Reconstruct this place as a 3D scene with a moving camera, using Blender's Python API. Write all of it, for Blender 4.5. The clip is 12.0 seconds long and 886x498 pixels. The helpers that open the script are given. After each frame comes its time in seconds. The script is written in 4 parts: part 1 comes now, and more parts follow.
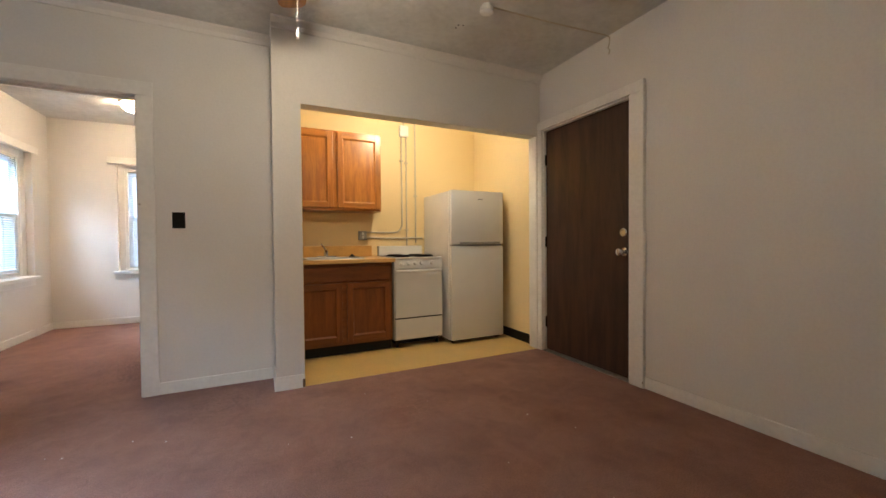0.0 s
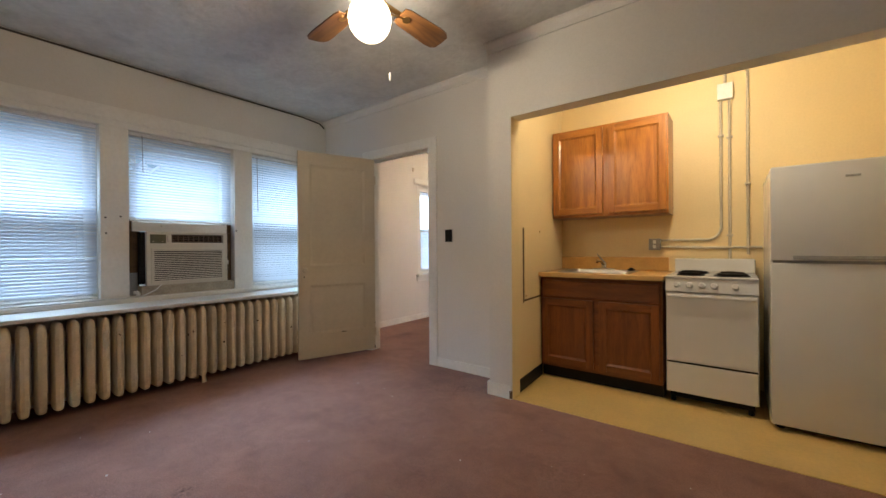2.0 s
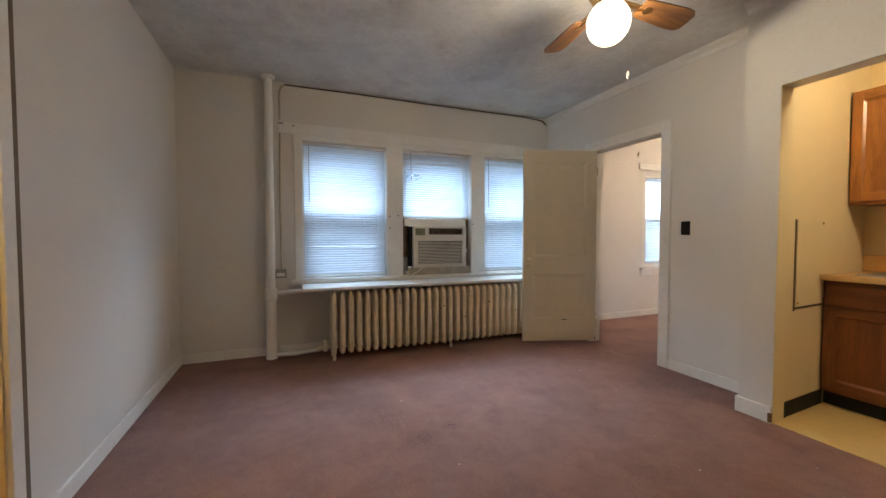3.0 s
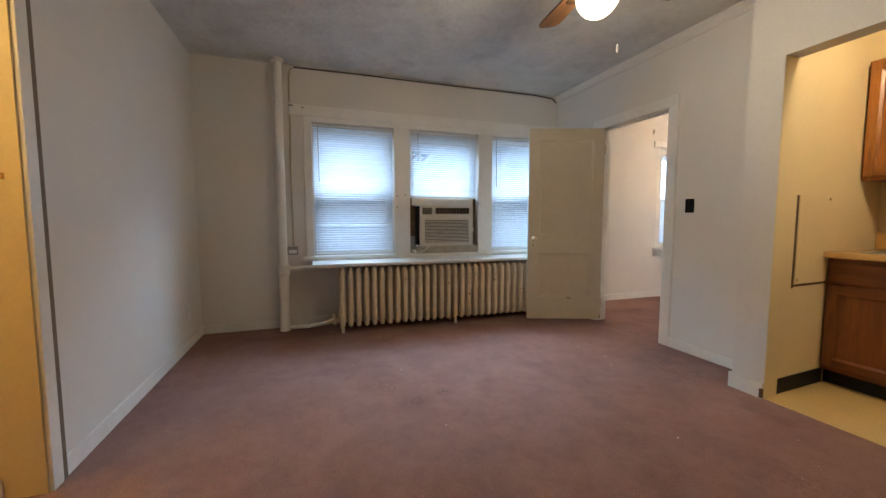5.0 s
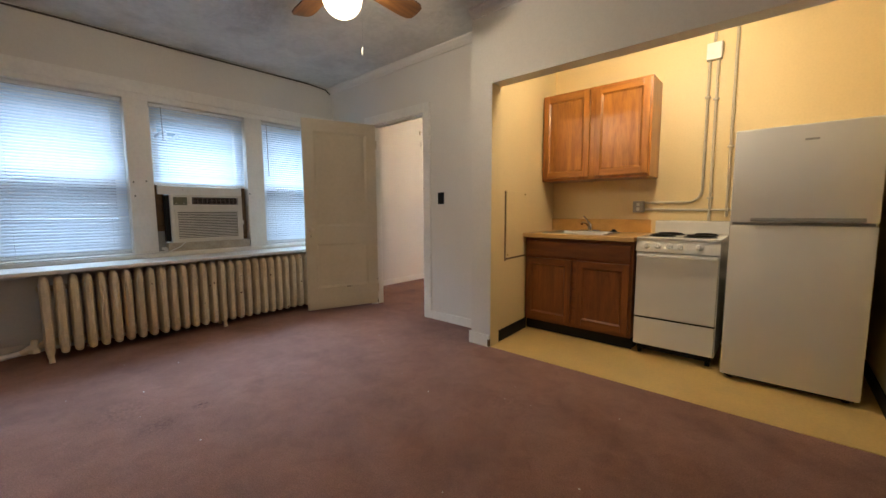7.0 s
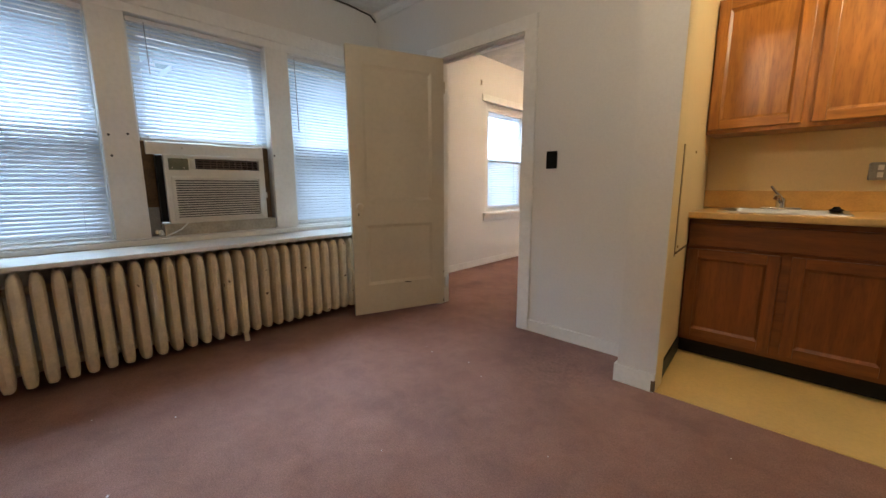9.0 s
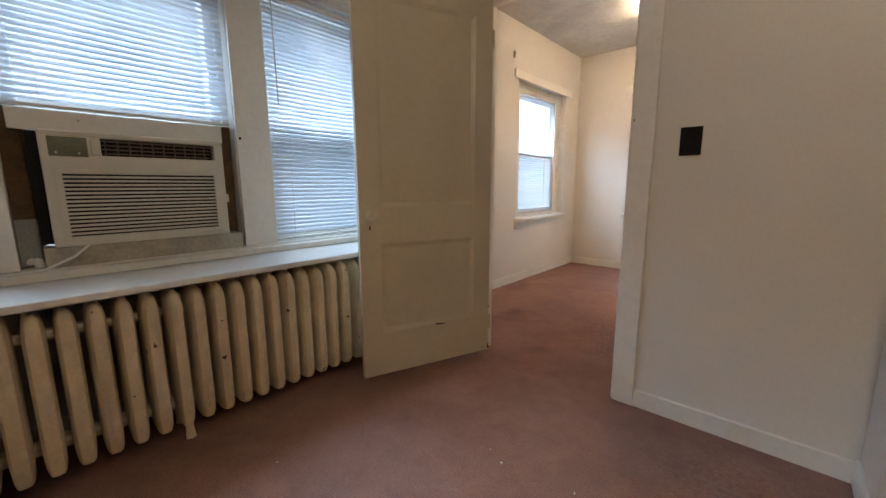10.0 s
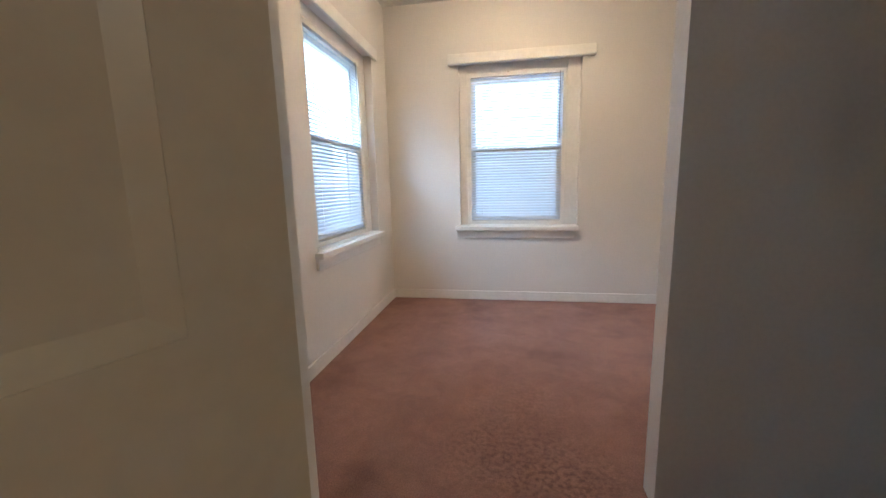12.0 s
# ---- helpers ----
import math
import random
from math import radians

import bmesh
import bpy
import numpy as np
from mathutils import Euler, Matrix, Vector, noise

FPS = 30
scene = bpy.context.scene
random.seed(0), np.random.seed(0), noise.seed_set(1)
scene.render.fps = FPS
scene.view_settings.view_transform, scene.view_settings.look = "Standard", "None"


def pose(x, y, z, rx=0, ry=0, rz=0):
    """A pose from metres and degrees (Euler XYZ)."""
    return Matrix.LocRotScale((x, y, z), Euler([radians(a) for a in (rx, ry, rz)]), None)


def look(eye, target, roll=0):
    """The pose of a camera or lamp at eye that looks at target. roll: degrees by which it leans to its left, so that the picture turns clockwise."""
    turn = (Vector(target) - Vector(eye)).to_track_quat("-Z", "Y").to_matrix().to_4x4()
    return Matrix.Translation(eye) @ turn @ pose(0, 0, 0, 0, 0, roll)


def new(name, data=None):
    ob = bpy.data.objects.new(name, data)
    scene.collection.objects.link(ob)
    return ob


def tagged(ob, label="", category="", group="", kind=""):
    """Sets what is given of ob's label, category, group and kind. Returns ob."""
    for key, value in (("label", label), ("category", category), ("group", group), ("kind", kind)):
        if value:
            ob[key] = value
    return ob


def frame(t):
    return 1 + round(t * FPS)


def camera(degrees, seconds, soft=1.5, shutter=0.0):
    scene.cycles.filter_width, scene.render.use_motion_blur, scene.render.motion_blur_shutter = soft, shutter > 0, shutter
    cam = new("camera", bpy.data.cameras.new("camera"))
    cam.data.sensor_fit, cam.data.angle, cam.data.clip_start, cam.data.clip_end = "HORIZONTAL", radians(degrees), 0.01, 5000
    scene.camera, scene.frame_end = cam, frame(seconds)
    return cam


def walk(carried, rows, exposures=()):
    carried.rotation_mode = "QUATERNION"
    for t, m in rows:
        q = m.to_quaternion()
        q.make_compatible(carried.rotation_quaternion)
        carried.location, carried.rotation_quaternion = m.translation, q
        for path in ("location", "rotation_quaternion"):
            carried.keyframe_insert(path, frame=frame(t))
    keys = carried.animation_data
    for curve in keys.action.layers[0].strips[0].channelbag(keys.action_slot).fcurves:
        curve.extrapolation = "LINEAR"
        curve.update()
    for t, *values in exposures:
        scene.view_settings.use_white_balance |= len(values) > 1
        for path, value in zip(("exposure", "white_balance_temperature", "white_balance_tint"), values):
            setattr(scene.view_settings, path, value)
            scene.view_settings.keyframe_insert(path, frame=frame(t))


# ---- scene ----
cam = camera(98.6, 12.0)
PATH = [
    (0, (-0.033, -0.339, 1.064), (0.828, 1.467, 1.023), -0.5),
    (0.5, (0.460, -0.265, 1.114), (0.994, 1.662, 1.074), -0.6),
    (1, (0.959, -0.116, 1.125), (0.948, 1.884, 1.089), -0.7),
    (1.5, (1.340, 0.048, 1.112), (0.784, 1.969, 1.102), -0.7),
    (2, (1.541, 0.096, 1.115), (0.325, 1.684, 1.110), -0.4),
    (2.5, (1.577, -0.029, 1.138), (-0.116, 1.037, 1.131), -0.0),
    (3, (1.635, -0.149, 1.165), (-0.218, 0.601, 1.096), 0.0),
    (3.2, (1.636, -0.152, 1.174), (-0.259, 0.481, 1.082), 0.0),
    (4.0, (1.690, -0.115, 1.127), (-0.260, 0.285, 1.010), 0.3),
    (4.8, (1.769, -0.033, 1.118), (-0.144, 0.528, 0.964), 0.1),
    (5, (1.784, -0.011, 1.119), (-0.105, 0.626, 0.963), 0.0),
    (5.5, (1.839, 0.054, 1.123), (0.030, 0.892, 0.959), -0.1),
    (6, (1.915, 0.097, 1.122), (0.248, 1.188, 0.950), -0.2),
    (6.5, (1.949, 0.120, 1.118), (0.452, 1.435, 0.948), -0.3),
    (6.7, (1.968, 0.111, 1.113), (0.539, 1.499, 0.941), -0.3),
    (7.5, (1.830, 0.130, 1.093), (0.630, 1.710, 0.843), -0.2),
    (8.3, (1.329, 0.275, 1.063), (0.104, 1.823, 0.748), -0.2),
    (8.5, (1.163, 0.346, 1.061), (-0.113, 1.851, 0.734), -0.2),
    (9, (0.720, 0.543, 1.062), (-0.647, 1.966, 0.734), -0.2),
    (9.5, (0.255, 0.808, 1.067), (-1.117, 2.224, 0.732), -0.2),
    (10, (-0.224, 1.053, 1.053), (-1.555, 2.509, 0.725), -0.2),
    (10.5, (-0.652, 1.349, 1.072), (-1.753, 2.988, 0.752), -0.5),
    (11, (-1.018, 1.674, 1.069), (-1.820, 3.478, 0.750), -1.2),
    (11.5, (-1.187, 2.088, 1.070), (-1.714, 3.991, 0.748), -1.4),
    (12, (-1.316, 2.543, 1.067), (-1.649, 4.489, 0.747), -1.3),
]
EXPOSURES = [
    (0.0, 0.16, 6150, 10), (1.0, 0.18, 6150, 10), (1.5, 0.1, 6150, 10), (2.0, -0.03, 6150, 10), (2.5, 0.03, 6150, 10), (5.0, 0.1, 6100, 10), (6.5, 0.0, 6200, 10),
    (8.5, 0.0, 6200, 10), (9.5, -0.1, 6450, 11), (10.5, -0.45, 6800, 12), (11.0, -0.65, 7300, 13), (11.5, -0.45, 6750, 12), (12.0, -0.32, 5850, 9),
]
walk(cam, [(t, look(eye, target, roll)) for t, eye, target, roll in PATH], EXPOSURES)

# ---- world and light ----
world = bpy.data.worlds.new("world")
scene.world = world
world.use_nodes = True
wn = world.node_tree
sky = wn.nodes.new("ShaderNodeTexSky")
sky.sky_type, sky.sun_disc = "NISHITA", False
sky.sun_elevation, sky.sun_rotation = radians(40), radians(250)
wn.links.new(sky.outputs[0], wn.nodes["Background"].inputs[0])
wn.nodes["Background"].inputs[1].default_value = 0.10

DAY = (0.57, 0.77, 1.0)
GLOBE, BED_DOME = 9.0, 115.0


def area_lamp(name, m, w, h, watts, colour):
    d = bpy.data.lights.new(name, "AREA")
    d.shape, d.size, d.size_y, d.energy, d.color = "RECTANGLE", w, h, watts, colour
    ob = new(name, d)
    ob.matrix_world = m
    return ob


def bulb_lamp(name, at, watts, colour, radius=0.05):
    d = bpy.data.lights.new(name, "POINT")
    d.energy, d.color, d.shadow_soft_size = watts, colour, radius
    ob = new(name, d)
    ob.location = at
    return ob


# the overcast sky just outside the windows
area_lamp("sky_west", look((-5.0, 1.2, 5.3), (-2.4, 1.2, 2.3)), 9.0, 4.2, 3400, DAY)
area_lamp("sky_bed_west", look((-3.5, 6.4, 1.8), (-2.4, 6.4, 1.8)), 5.4, 3.4, 320, DAY)
area_lamp("sky_bed_north", look((-1.0, 7.2, 1.8), (-1.0, 6.1, 1.8)), 5.0, 3.4, 420, DAY)
# bare bulbs on the kitchen and hall ceilings
bulb_lamp("kitchen_bulb_light", (1.28, 2.86, 2.36), 34, (1.0, 0.85, 0.61), 0.09)
bulb_lamp("hall_bulb_light", (0.35, -1.8, 2.2), 27, (1.0, 0.74, 0.33))
# the bulb inside the fan globe
bulb_lamp("fan_bulb_light", (0.096, 1.394, 2.262), 36, (1.0, 0.82, 0.58), 0.06)

# ---- materials ----
def material(name, colour, rough=0.6, metal=0.0, vary=0.08, scale=6.0, fine=90.0, bump=0.15, depth=0.002, dark=None, spots=0.0, coat=0.0, spec=0.5):
    """Paint, plaster or metal with blotches at one scale and grain at another."""
    m = bpy.data.materials.new(name)
    m.use_nodes = True
    n, l = m.node_tree.nodes, m.node_tree.links
    b = n["Principled BSDF"]
    b.inputs["Roughness"].default_value, b.inputs["Metallic"].default_value = rough, metal
    b.inputs["Coat Weight"].default_value = coat
    b.inputs["Specular IOR Level"].default_value = spec
    tc = n.new("ShaderNodeTexCoord")
    big, small = n.new("ShaderNodeTexNoise"), n.new("ShaderNodeTexNoise")
    big.inputs["Scale"].default_value, big.inputs["Detail"].default_value = scale, 6
    small.inputs["Scale"].default_value, small.inputs["Detail"].default_value = fine, 4
    for t in (big, small):
        l.new(tc.outputs["Object"], t.inputs["Vector"])
    ramp = n.new("ShaderNodeValToRGB")
    low = dark or tuple(c * (1 - 2.2 * vary) for c in colour)
    ramp.color_ramp.elements[0].position, ramp.color_ramp.elements[1].position = 0.3, 0.62
    ramp.color_ramp.elements[0].color, ramp.color_ramp.elements[1].color = (*low, 1), (*colour, 1)
    l.new(big.outputs["Fac"], ramp.inputs["Fac"])
    mix = n.new("ShaderNodeMix")
    mix.data_type, mix.blend_type = "RGBA", "MULTIPLY"
    mix.inputs[0].default_value = min(1.0, vary * 4)
    gr = n.new("ShaderNodeValToRGB")
    gr.color_ramp.elements[0].position, gr.color_ramp.elements[1].position = 0.32, 0.6
    gr.color_ramp.elements[0].color = (0.62, 0.6, 0.58, 1)
    l.new(small.outputs["Fac"], gr.inputs["Fac"])
    l.new(ramp.outputs["Color"], mix.inputs[6])
    l.new(gr.outputs["Color"], mix.inputs[7])
    last = mix.outputs[2]
    if spots:
        sp = n.new("ShaderNodeTexNoise")
        sp.inputs["Scale"].default_value, sp.inputs["Detail"].default_value = 2.3, 8
        l.new(tc.outputs["Object"], sp.inputs["Vector"])
        sr = n.new("ShaderNodeValToRGB")
        sr.color_ramp.elements[0].position, sr.color_ramp.elements[1].position = 0.56, 0.72
        sr.color_ramp.elements[0].color, sr.color_ramp.elements[1].color = (1, 1, 1, 1), (1 - spots,) * 3 + (1,)
        l.new(sp.outputs["Fac"], sr.inputs["Fac"])
        m2 = n.new("ShaderNodeMix")
        m2.data_type, m2.blend_type = "RGBA", "MULTIPLY"
        m2.inputs[0].default_value = 1
        l.new(last, m2.inputs[6])
        l.new(sr.outputs["Color"], m2.inputs[7])
        last = m2.outputs[2]
    l.new(last, b.inputs["Base Color"])
    bp = n.new("ShaderNodeBump")
    bp.inputs["Strength"].default_value, bp.inputs["Distance"].default_value = bump, depth
    l.new(small.outputs["Fac"], bp.inputs["Height"])
    l.new(bp.outputs["Normal"], b.inputs["Normal"])
    rr = n.new("ShaderNodeMapRange")
    rr.inputs["To Min"].default_value, rr.inputs["To Max"].default_value = max(0, rough - 0.1), min(1, rough + 0.1)
    l.new(big.outputs["Fac"], rr.inputs["Value"])
    l.new(rr.outputs["Result"], b.inputs["Roughness"])
    return m


def wood(name, light, dark, rough=0.4, axis="Z", scale=1.0, coat=0.2):
    """Long grain along one axis, with cathedral waves and pores."""
    m = bpy.data.materials.new(name)
    m.use_nodes = True
    n, l = m.node_tree.nodes, m.node_tree.links
    b = n["Principled BSDF"]
    b.inputs["Roughness"].default_value, b.inputs["Coat Weight"].default_value = rough, coat
    b.inputs["Coat Roughness"].default_value = 0.3
    tc, mp, info = n.new("ShaderNodeTexCoord"), n.new("ShaderNodeMapping"), n.new("ShaderNodeObjectInfo")
    s = {"X": (1, 9, 9), "Y": (9, 1, 9), "Z": (9, 9, 1)}[axis]
    mp.inputs["Scale"].default_value = tuple(v * scale for v in s)
    off = n.new("ShaderNodeVectorMath")
    off.operation = "ADD"
    mul = n.new("ShaderNodeMath")
    mul.operation = "MULTIPLY"
    mul.inputs[1].default_value = 7.0
    l.new(info.outputs["Random"], mul.inputs[0])
    l.new(tc.outputs["Object"], off.inputs[0])
    l.new(mul.outputs[0], off.inputs[1])
    l.new(off.outputs[0], mp.inputs["Vector"])
    wave, pore = n.new("ShaderNodeTexNoise"), n.new("ShaderNodeTexNoise")
    wave.inputs["Scale"].default_value, wave.inputs["Detail"].default_value, wave.inputs["Distortion"].default_value = 1.6, 5, 1.2
    pore.inputs["Scale"].default_value, pore.inputs["Detail"].default_value = 14, 3
    l.new(mp.outputs["Vector"], wave.inputs["Vector"])
    l.new(mp.outputs["Vector"], pore.inputs["Vector"])
    ramp = n.new("ShaderNodeValToRGB")
    e = ramp.color_ramp.elements
    e[0].position, e[1].position = 0.36, 0.62
    e[0].color, e[1].color = (*dark, 1), (*light, 1)
    l.new(wave.outputs["Fac"], ramp.inputs["Fac"])
    pr = n.new("ShaderNodeValToRGB")
    pr.color_ramp.elements[0].position, pr.color_ramp.elements[1].position = 0.35, 0.5
    pr.color_ramp.elements[0].color = (0.55, 0.5, 0.45, 1)
    l.new(pore.outputs["Fac"], pr.inputs["Fac"])
    mix = n.new("ShaderNodeMix")
    mix.data_type, mix.blend_type = "RGBA", "MULTIPLY"
    mix.inputs[0].default_value = 0.4
    l.new(ramp.outputs["Color"], mix.inputs[6])
    l.new(pr.outputs["Color"], mix.inputs[7])
    l.new(mix.outputs[2], b.inputs["Base Color"])
    bp = n.new("ShaderNodeBump")
    bp.inputs["Strength"].default_value, bp.inputs["Distance"].default_value = 0.2, 0.001
    l.new(pore.outputs["Fac"], bp.inputs["Height"])
    l.new(bp.outputs["Normal"], b.inputs["Normal"])
    return m


def glow(name, colour, strength):
    m = bpy.data.materials.new(name)
    m.use_nodes = True
    b = m.node_tree.nodes["Principled BSDF"]
    b.inputs["Base Color"].default_value = (0.9, 0.88, 0.82, 1)
    b.inputs["Roughness"].default_value = 0.25
    b.inputs["Emission Color"].default_value, b.inputs["Emission Strength"].default_value = (*colour, 1), strength
    return m


def chipped(m, rust, size, amount):
    """Breaks the paint of m open in small chips of another colour."""
    n, l = m.node_tree.nodes, m.node_tree.links
    b = n["Principled BSDF"]
    old = b.inputs["Base Color"].links[0].from_socket
    tc, v, r, mix = n.new("ShaderNodeTexCoord"), n.new("ShaderNodeTexNoise"), n.new("ShaderNodeValToRGB"), n.new("ShaderNodeMix")
    v.inputs["Scale"].default_value, v.inputs["Detail"].default_value = size, 2
    info, add = n.new("ShaderNodeObjectInfo"), n.new("ShaderNodeVectorMath")
    add.operation = "MULTIPLY_ADD"
    add.inputs[1].default_value = (1, 1, 1)
    l.new(tc.outputs["Object"], add.inputs[0])
    l.new(info.outputs["Location"], add.inputs[2])
    l.new(add.outputs[0], v.inputs["Vector"])
    r.color_ramp.interpolation = "LINEAR"
    r.color_ramp.elements[0].position, r.color_ramp.elements[1].position = amount, amount + 0.015
    l.new(v.outputs["Fac"], r.inputs["Fac"])
    mix.data_type = "RGBA"
    l.new(r.outputs["Color"], mix.inputs[0])
    l.new(old, mix.inputs[6])
    mix.inputs[7].default_value = (*rust, 1)
    l.new(mix.outputs[2], b.inputs["Base Color"])


def stained(m, marks):
    """Old stains and wear on m at known places: (x, y, radius, strength)."""
    n, l = m.node_tree.nodes, m.node_tree.links
    b = n["Principled BSDF"]
    last = b.inputs["Base Color"].links[0].from_socket
    tc, ns = n.new("ShaderNodeTexCoord"), n.new("ShaderNodeTexNoise")
    ns.inputs["Scale"].default_value, ns.inputs["Detail"].default_value = 48, 6
    l.new(tc.outputs["Object"], ns.inputs["Vector"])
    cut = n.new("ShaderNodeMapRange")
    cut.inputs["From Min"].default_value, cut.inputs["From Max"].default_value = 0.42, 0.62
    l.new(ns.outputs["Fac"], cut.inputs["Value"])
    for x, y, r, k in marks:
        d, mr, mu, mix = n.new("ShaderNodeVectorMath"), n.new("ShaderNodeMapRange"), n.new("ShaderNodeMath"), n.new("ShaderNodeMix")
        d.operation = "DISTANCE"
        d.inputs[1].default_value = (x, y, 0)
        l.new(tc.outputs["Object"], d.inputs[0])
        mr.interpolation_type = "SMOOTHSTEP"
        mr.inputs["From Min"].default_value, mr.inputs["From Max"].default_value = 0.0, r
        mr.inputs["To Min"].default_value, mr.inputs["To Max"].default_value = 2.2 * k, 0.0
        l.new(d.outputs["Value"], mr.inputs["Value"])
        mu.operation, mu.use_clamp = "MULTIPLY", True
        l.new(mr.outputs["Result"], mu.inputs[0])
        l.new(cut.outputs["Result"], mu.inputs[1])
        mix.data_type = "RGBA"
        l.new(mu.outputs[0], mix.inputs[0])
        l.new(last, mix.inputs[6])
        mix.inputs[7].default_value = (0.07, 0.045, 0.04, 1)
        last = mix.outputs[2]
    l.new(last, b.inputs["Base Color"])


def mottled(m, scale, low, depth, distort=0.0):
    """Worn pile or trowel marks: an uneven layer in the middle scale, in tone and in relief."""
    n, l = m.node_tree.nodes, m.node_tree.links
    b = n["Principled BSDF"]
    tc, ns, r, mix, bp = n.new("ShaderNodeTexCoord"), n.new("ShaderNodeTexNoise"), n.new("ShaderNodeValToRGB"), n.new("ShaderNodeMix"), n.new("ShaderNodeBump")
    ns.inputs["Scale"].default_value, ns.inputs["Detail"].default_value, ns.inputs["Roughness"].default_value = scale, 7, 0.72
    ns.inputs["Distortion"].default_value = distort
    l.new(tc.outputs["Object"], ns.inputs["Vector"])
    r.color_ramp.elements[0].position, r.color_ramp.elements[1].position = 0.36, 0.6
    r.color_ramp.elements[0].color = (low, low, low, 1)
    l.new(ns.outputs["Fac"], r.inputs["Fac"])
    mix.data_type, mix.blend_type = "RGBA", "MULTIPLY"
    mix.inputs[0].default_value = 1
    l.new(b.inputs["Base Color"].links[0].from_socket, mix.inputs[6])
    l.new(r.outputs["Color"], mix.inputs[7])
    l.new(mix.outputs[2], b.inputs["Base Color"])
    bp.inputs["Strength"].default_value, bp.inputs["Distance"].default_value = 0.7, depth
    l.new(ns.outputs["Fac"], bp.inputs["Height"])
    l.new(b.inputs["Normal"].links[0].from_socket, bp.inputs["Normal"])
    l.new(bp.outputs["Normal"], b.inputs["Normal"])


def globe_material():
    """Thin milk glass lit from inside: it glows and lets the bulb's light out."""
    m = bpy.data.materials.new("globe_glass")
    m.use_nodes = True
    n, l = m.node_tree.nodes, m.node_tree.links
    em, tp, mix = n.new("ShaderNodeEmission"), n.new("ShaderNodeBsdfTransparent"), n.new("ShaderNodeMixShader")
    em.inputs["Color"].default_value, em.inputs["Strength"].default_value = (1.0, 0.80, 0.52, 1), GLOBE
    mix.inputs[0].default_value = 0.35
    l.new(tp.outputs[0], mix.inputs[1])
    l.new(em.outputs[0], mix.inputs[2])
    l.new(mix.outputs[0], n["Material Output"].inputs["Surface"])
    return m


def slat_material():
    """Thin white vinyl that lets some daylight through."""
    m = bpy.data.materials.new("blind_vinyl")
    m.use_nodes = True
    n, l = m.node_tree.nodes, m.node_tree.links
    b, out = n["Principled BSDF"], n["Material Output"]
    b.inputs["Base Color"].default_value, b.inputs["Roughness"].default_value = (0.78, 0.80, 0.83, 1), 0.5
    info, ramp = n.new("ShaderNodeObjectInfo"), n.new("ShaderNodeValToRGB")
    ramp.color_ramp.elements[0].color, ramp.color_ramp.elements[1].color = (0.62, 0.65, 0.69, 1), (0.70, 0.72, 0.76, 1)
    l.new(info.outputs["Random"], ramp.inputs["Fac"])
    l.new(ramp.outputs["Color"], b.inputs["Base Color"])
    tr, mix = n.new("ShaderNodeBsdfTranslucent"), n.new("ShaderNodeMixShader")
    tr.inputs["Color"].default_value = (0.64, 0.77, 0.93, 1)
    mix.inputs[0].default_value = 0.20
    l.new(b.outputs[0], mix.inputs[1])
    l.new(tr.outputs[0], mix.inputs[2])
    l.new(mix.outputs[0], out.inputs["Surface"])
    return m


def glass_material():
    m = bpy.data.materials.new("window_glass")
    m.use_nodes = True
    b = m.node_tree.nodes["Principled BSDF"]
    b.inputs["Base Color"].default_value = (0.95, 0.98, 0.98, 1)
    b.inputs["Roughness"].default_value, b.inputs["Transmission Weight"].default_value, b.inputs["IOR"].default_value = 0.02, 1, 1.02
    return m


def mesh_screen():
    """Insect screen: a fine dark weave, half open."""
    m = bpy.data.materials.new("insect_screen")
    m.use_nodes = True
    n, l = m.node_tree.nodes, m.node_tree.links
    b, out = n["Principled BSDF"], n["Material Output"]
    b.inputs["Base Color"].default_value, b.inputs["Roughness"].default_value = (0.10, 0.12, 0.14, 1), 0.6
    tp, mix = n.new("ShaderNodeBsdfTransparent"), n.new("ShaderNodeMixShader")
    mix.inputs[0].default_value = 0.42
    l.new(tp.outputs[0], mix.inputs[1])
    l.new(b.outputs[0], mix.inputs[2])
    l.new(mix.outputs[0], out.inputs["Surface"])
    return m


WALL = material("wall_paint", (0.74, 0.71, 0.66), 0.55, vary=0.025, scale=1.6, fine=70, bump=0.25, depth=0.0015)
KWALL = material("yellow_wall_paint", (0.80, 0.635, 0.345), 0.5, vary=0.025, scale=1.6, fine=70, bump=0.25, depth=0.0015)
CEIL = material("ceiling_paint", (0.72, 0.715, 0.68), 0.85, vary=0.05, scale=2.2, fine=24, bump=0.8, depth=0.006, spots=0.2)
TRIM = material("trim_paint", (0.82, 0.80, 0.75), 0.38, vary=0.03, scale=5, fine=40, bump=0.12, depth=0.0015)
DOORP = material("door_paint", (0.62, 0.55, 0.425), 0.35, vary=0.03, scale=3, fine=30, bump=0.15, depth=0.0015)
RADP = material("radiator_paint", (0.74, 0.635, 0.465), 0.42, vary=0.06, scale=14, fine=60, bump=0.3, depth=0.002)
SHELFP = material("shelf_paint", (0.84, 0.84, 0.82), 0.32, vary=0.04, scale=4, fine=40, bump=0.12, depth=0.0015)
CARPET = material("carpet", (0.385, 0.220, 0.180), 0.97, vary=0.17, scale=2.6, fine=240, bump=0.8, depth=0.005, dark=(0.315, 0.178, 0.146), spots=0.22, spec=0.1)
VINYL = material("vinyl_floor", (0.68, 0.47, 0.17), 0.35, vary=0.05, scale=4, fine=60, bump=0.1)
BLACKV = material("black_vinyl", (0.010, 0.010, 0.011), 0.5, vary=0.1, spec=0.2)
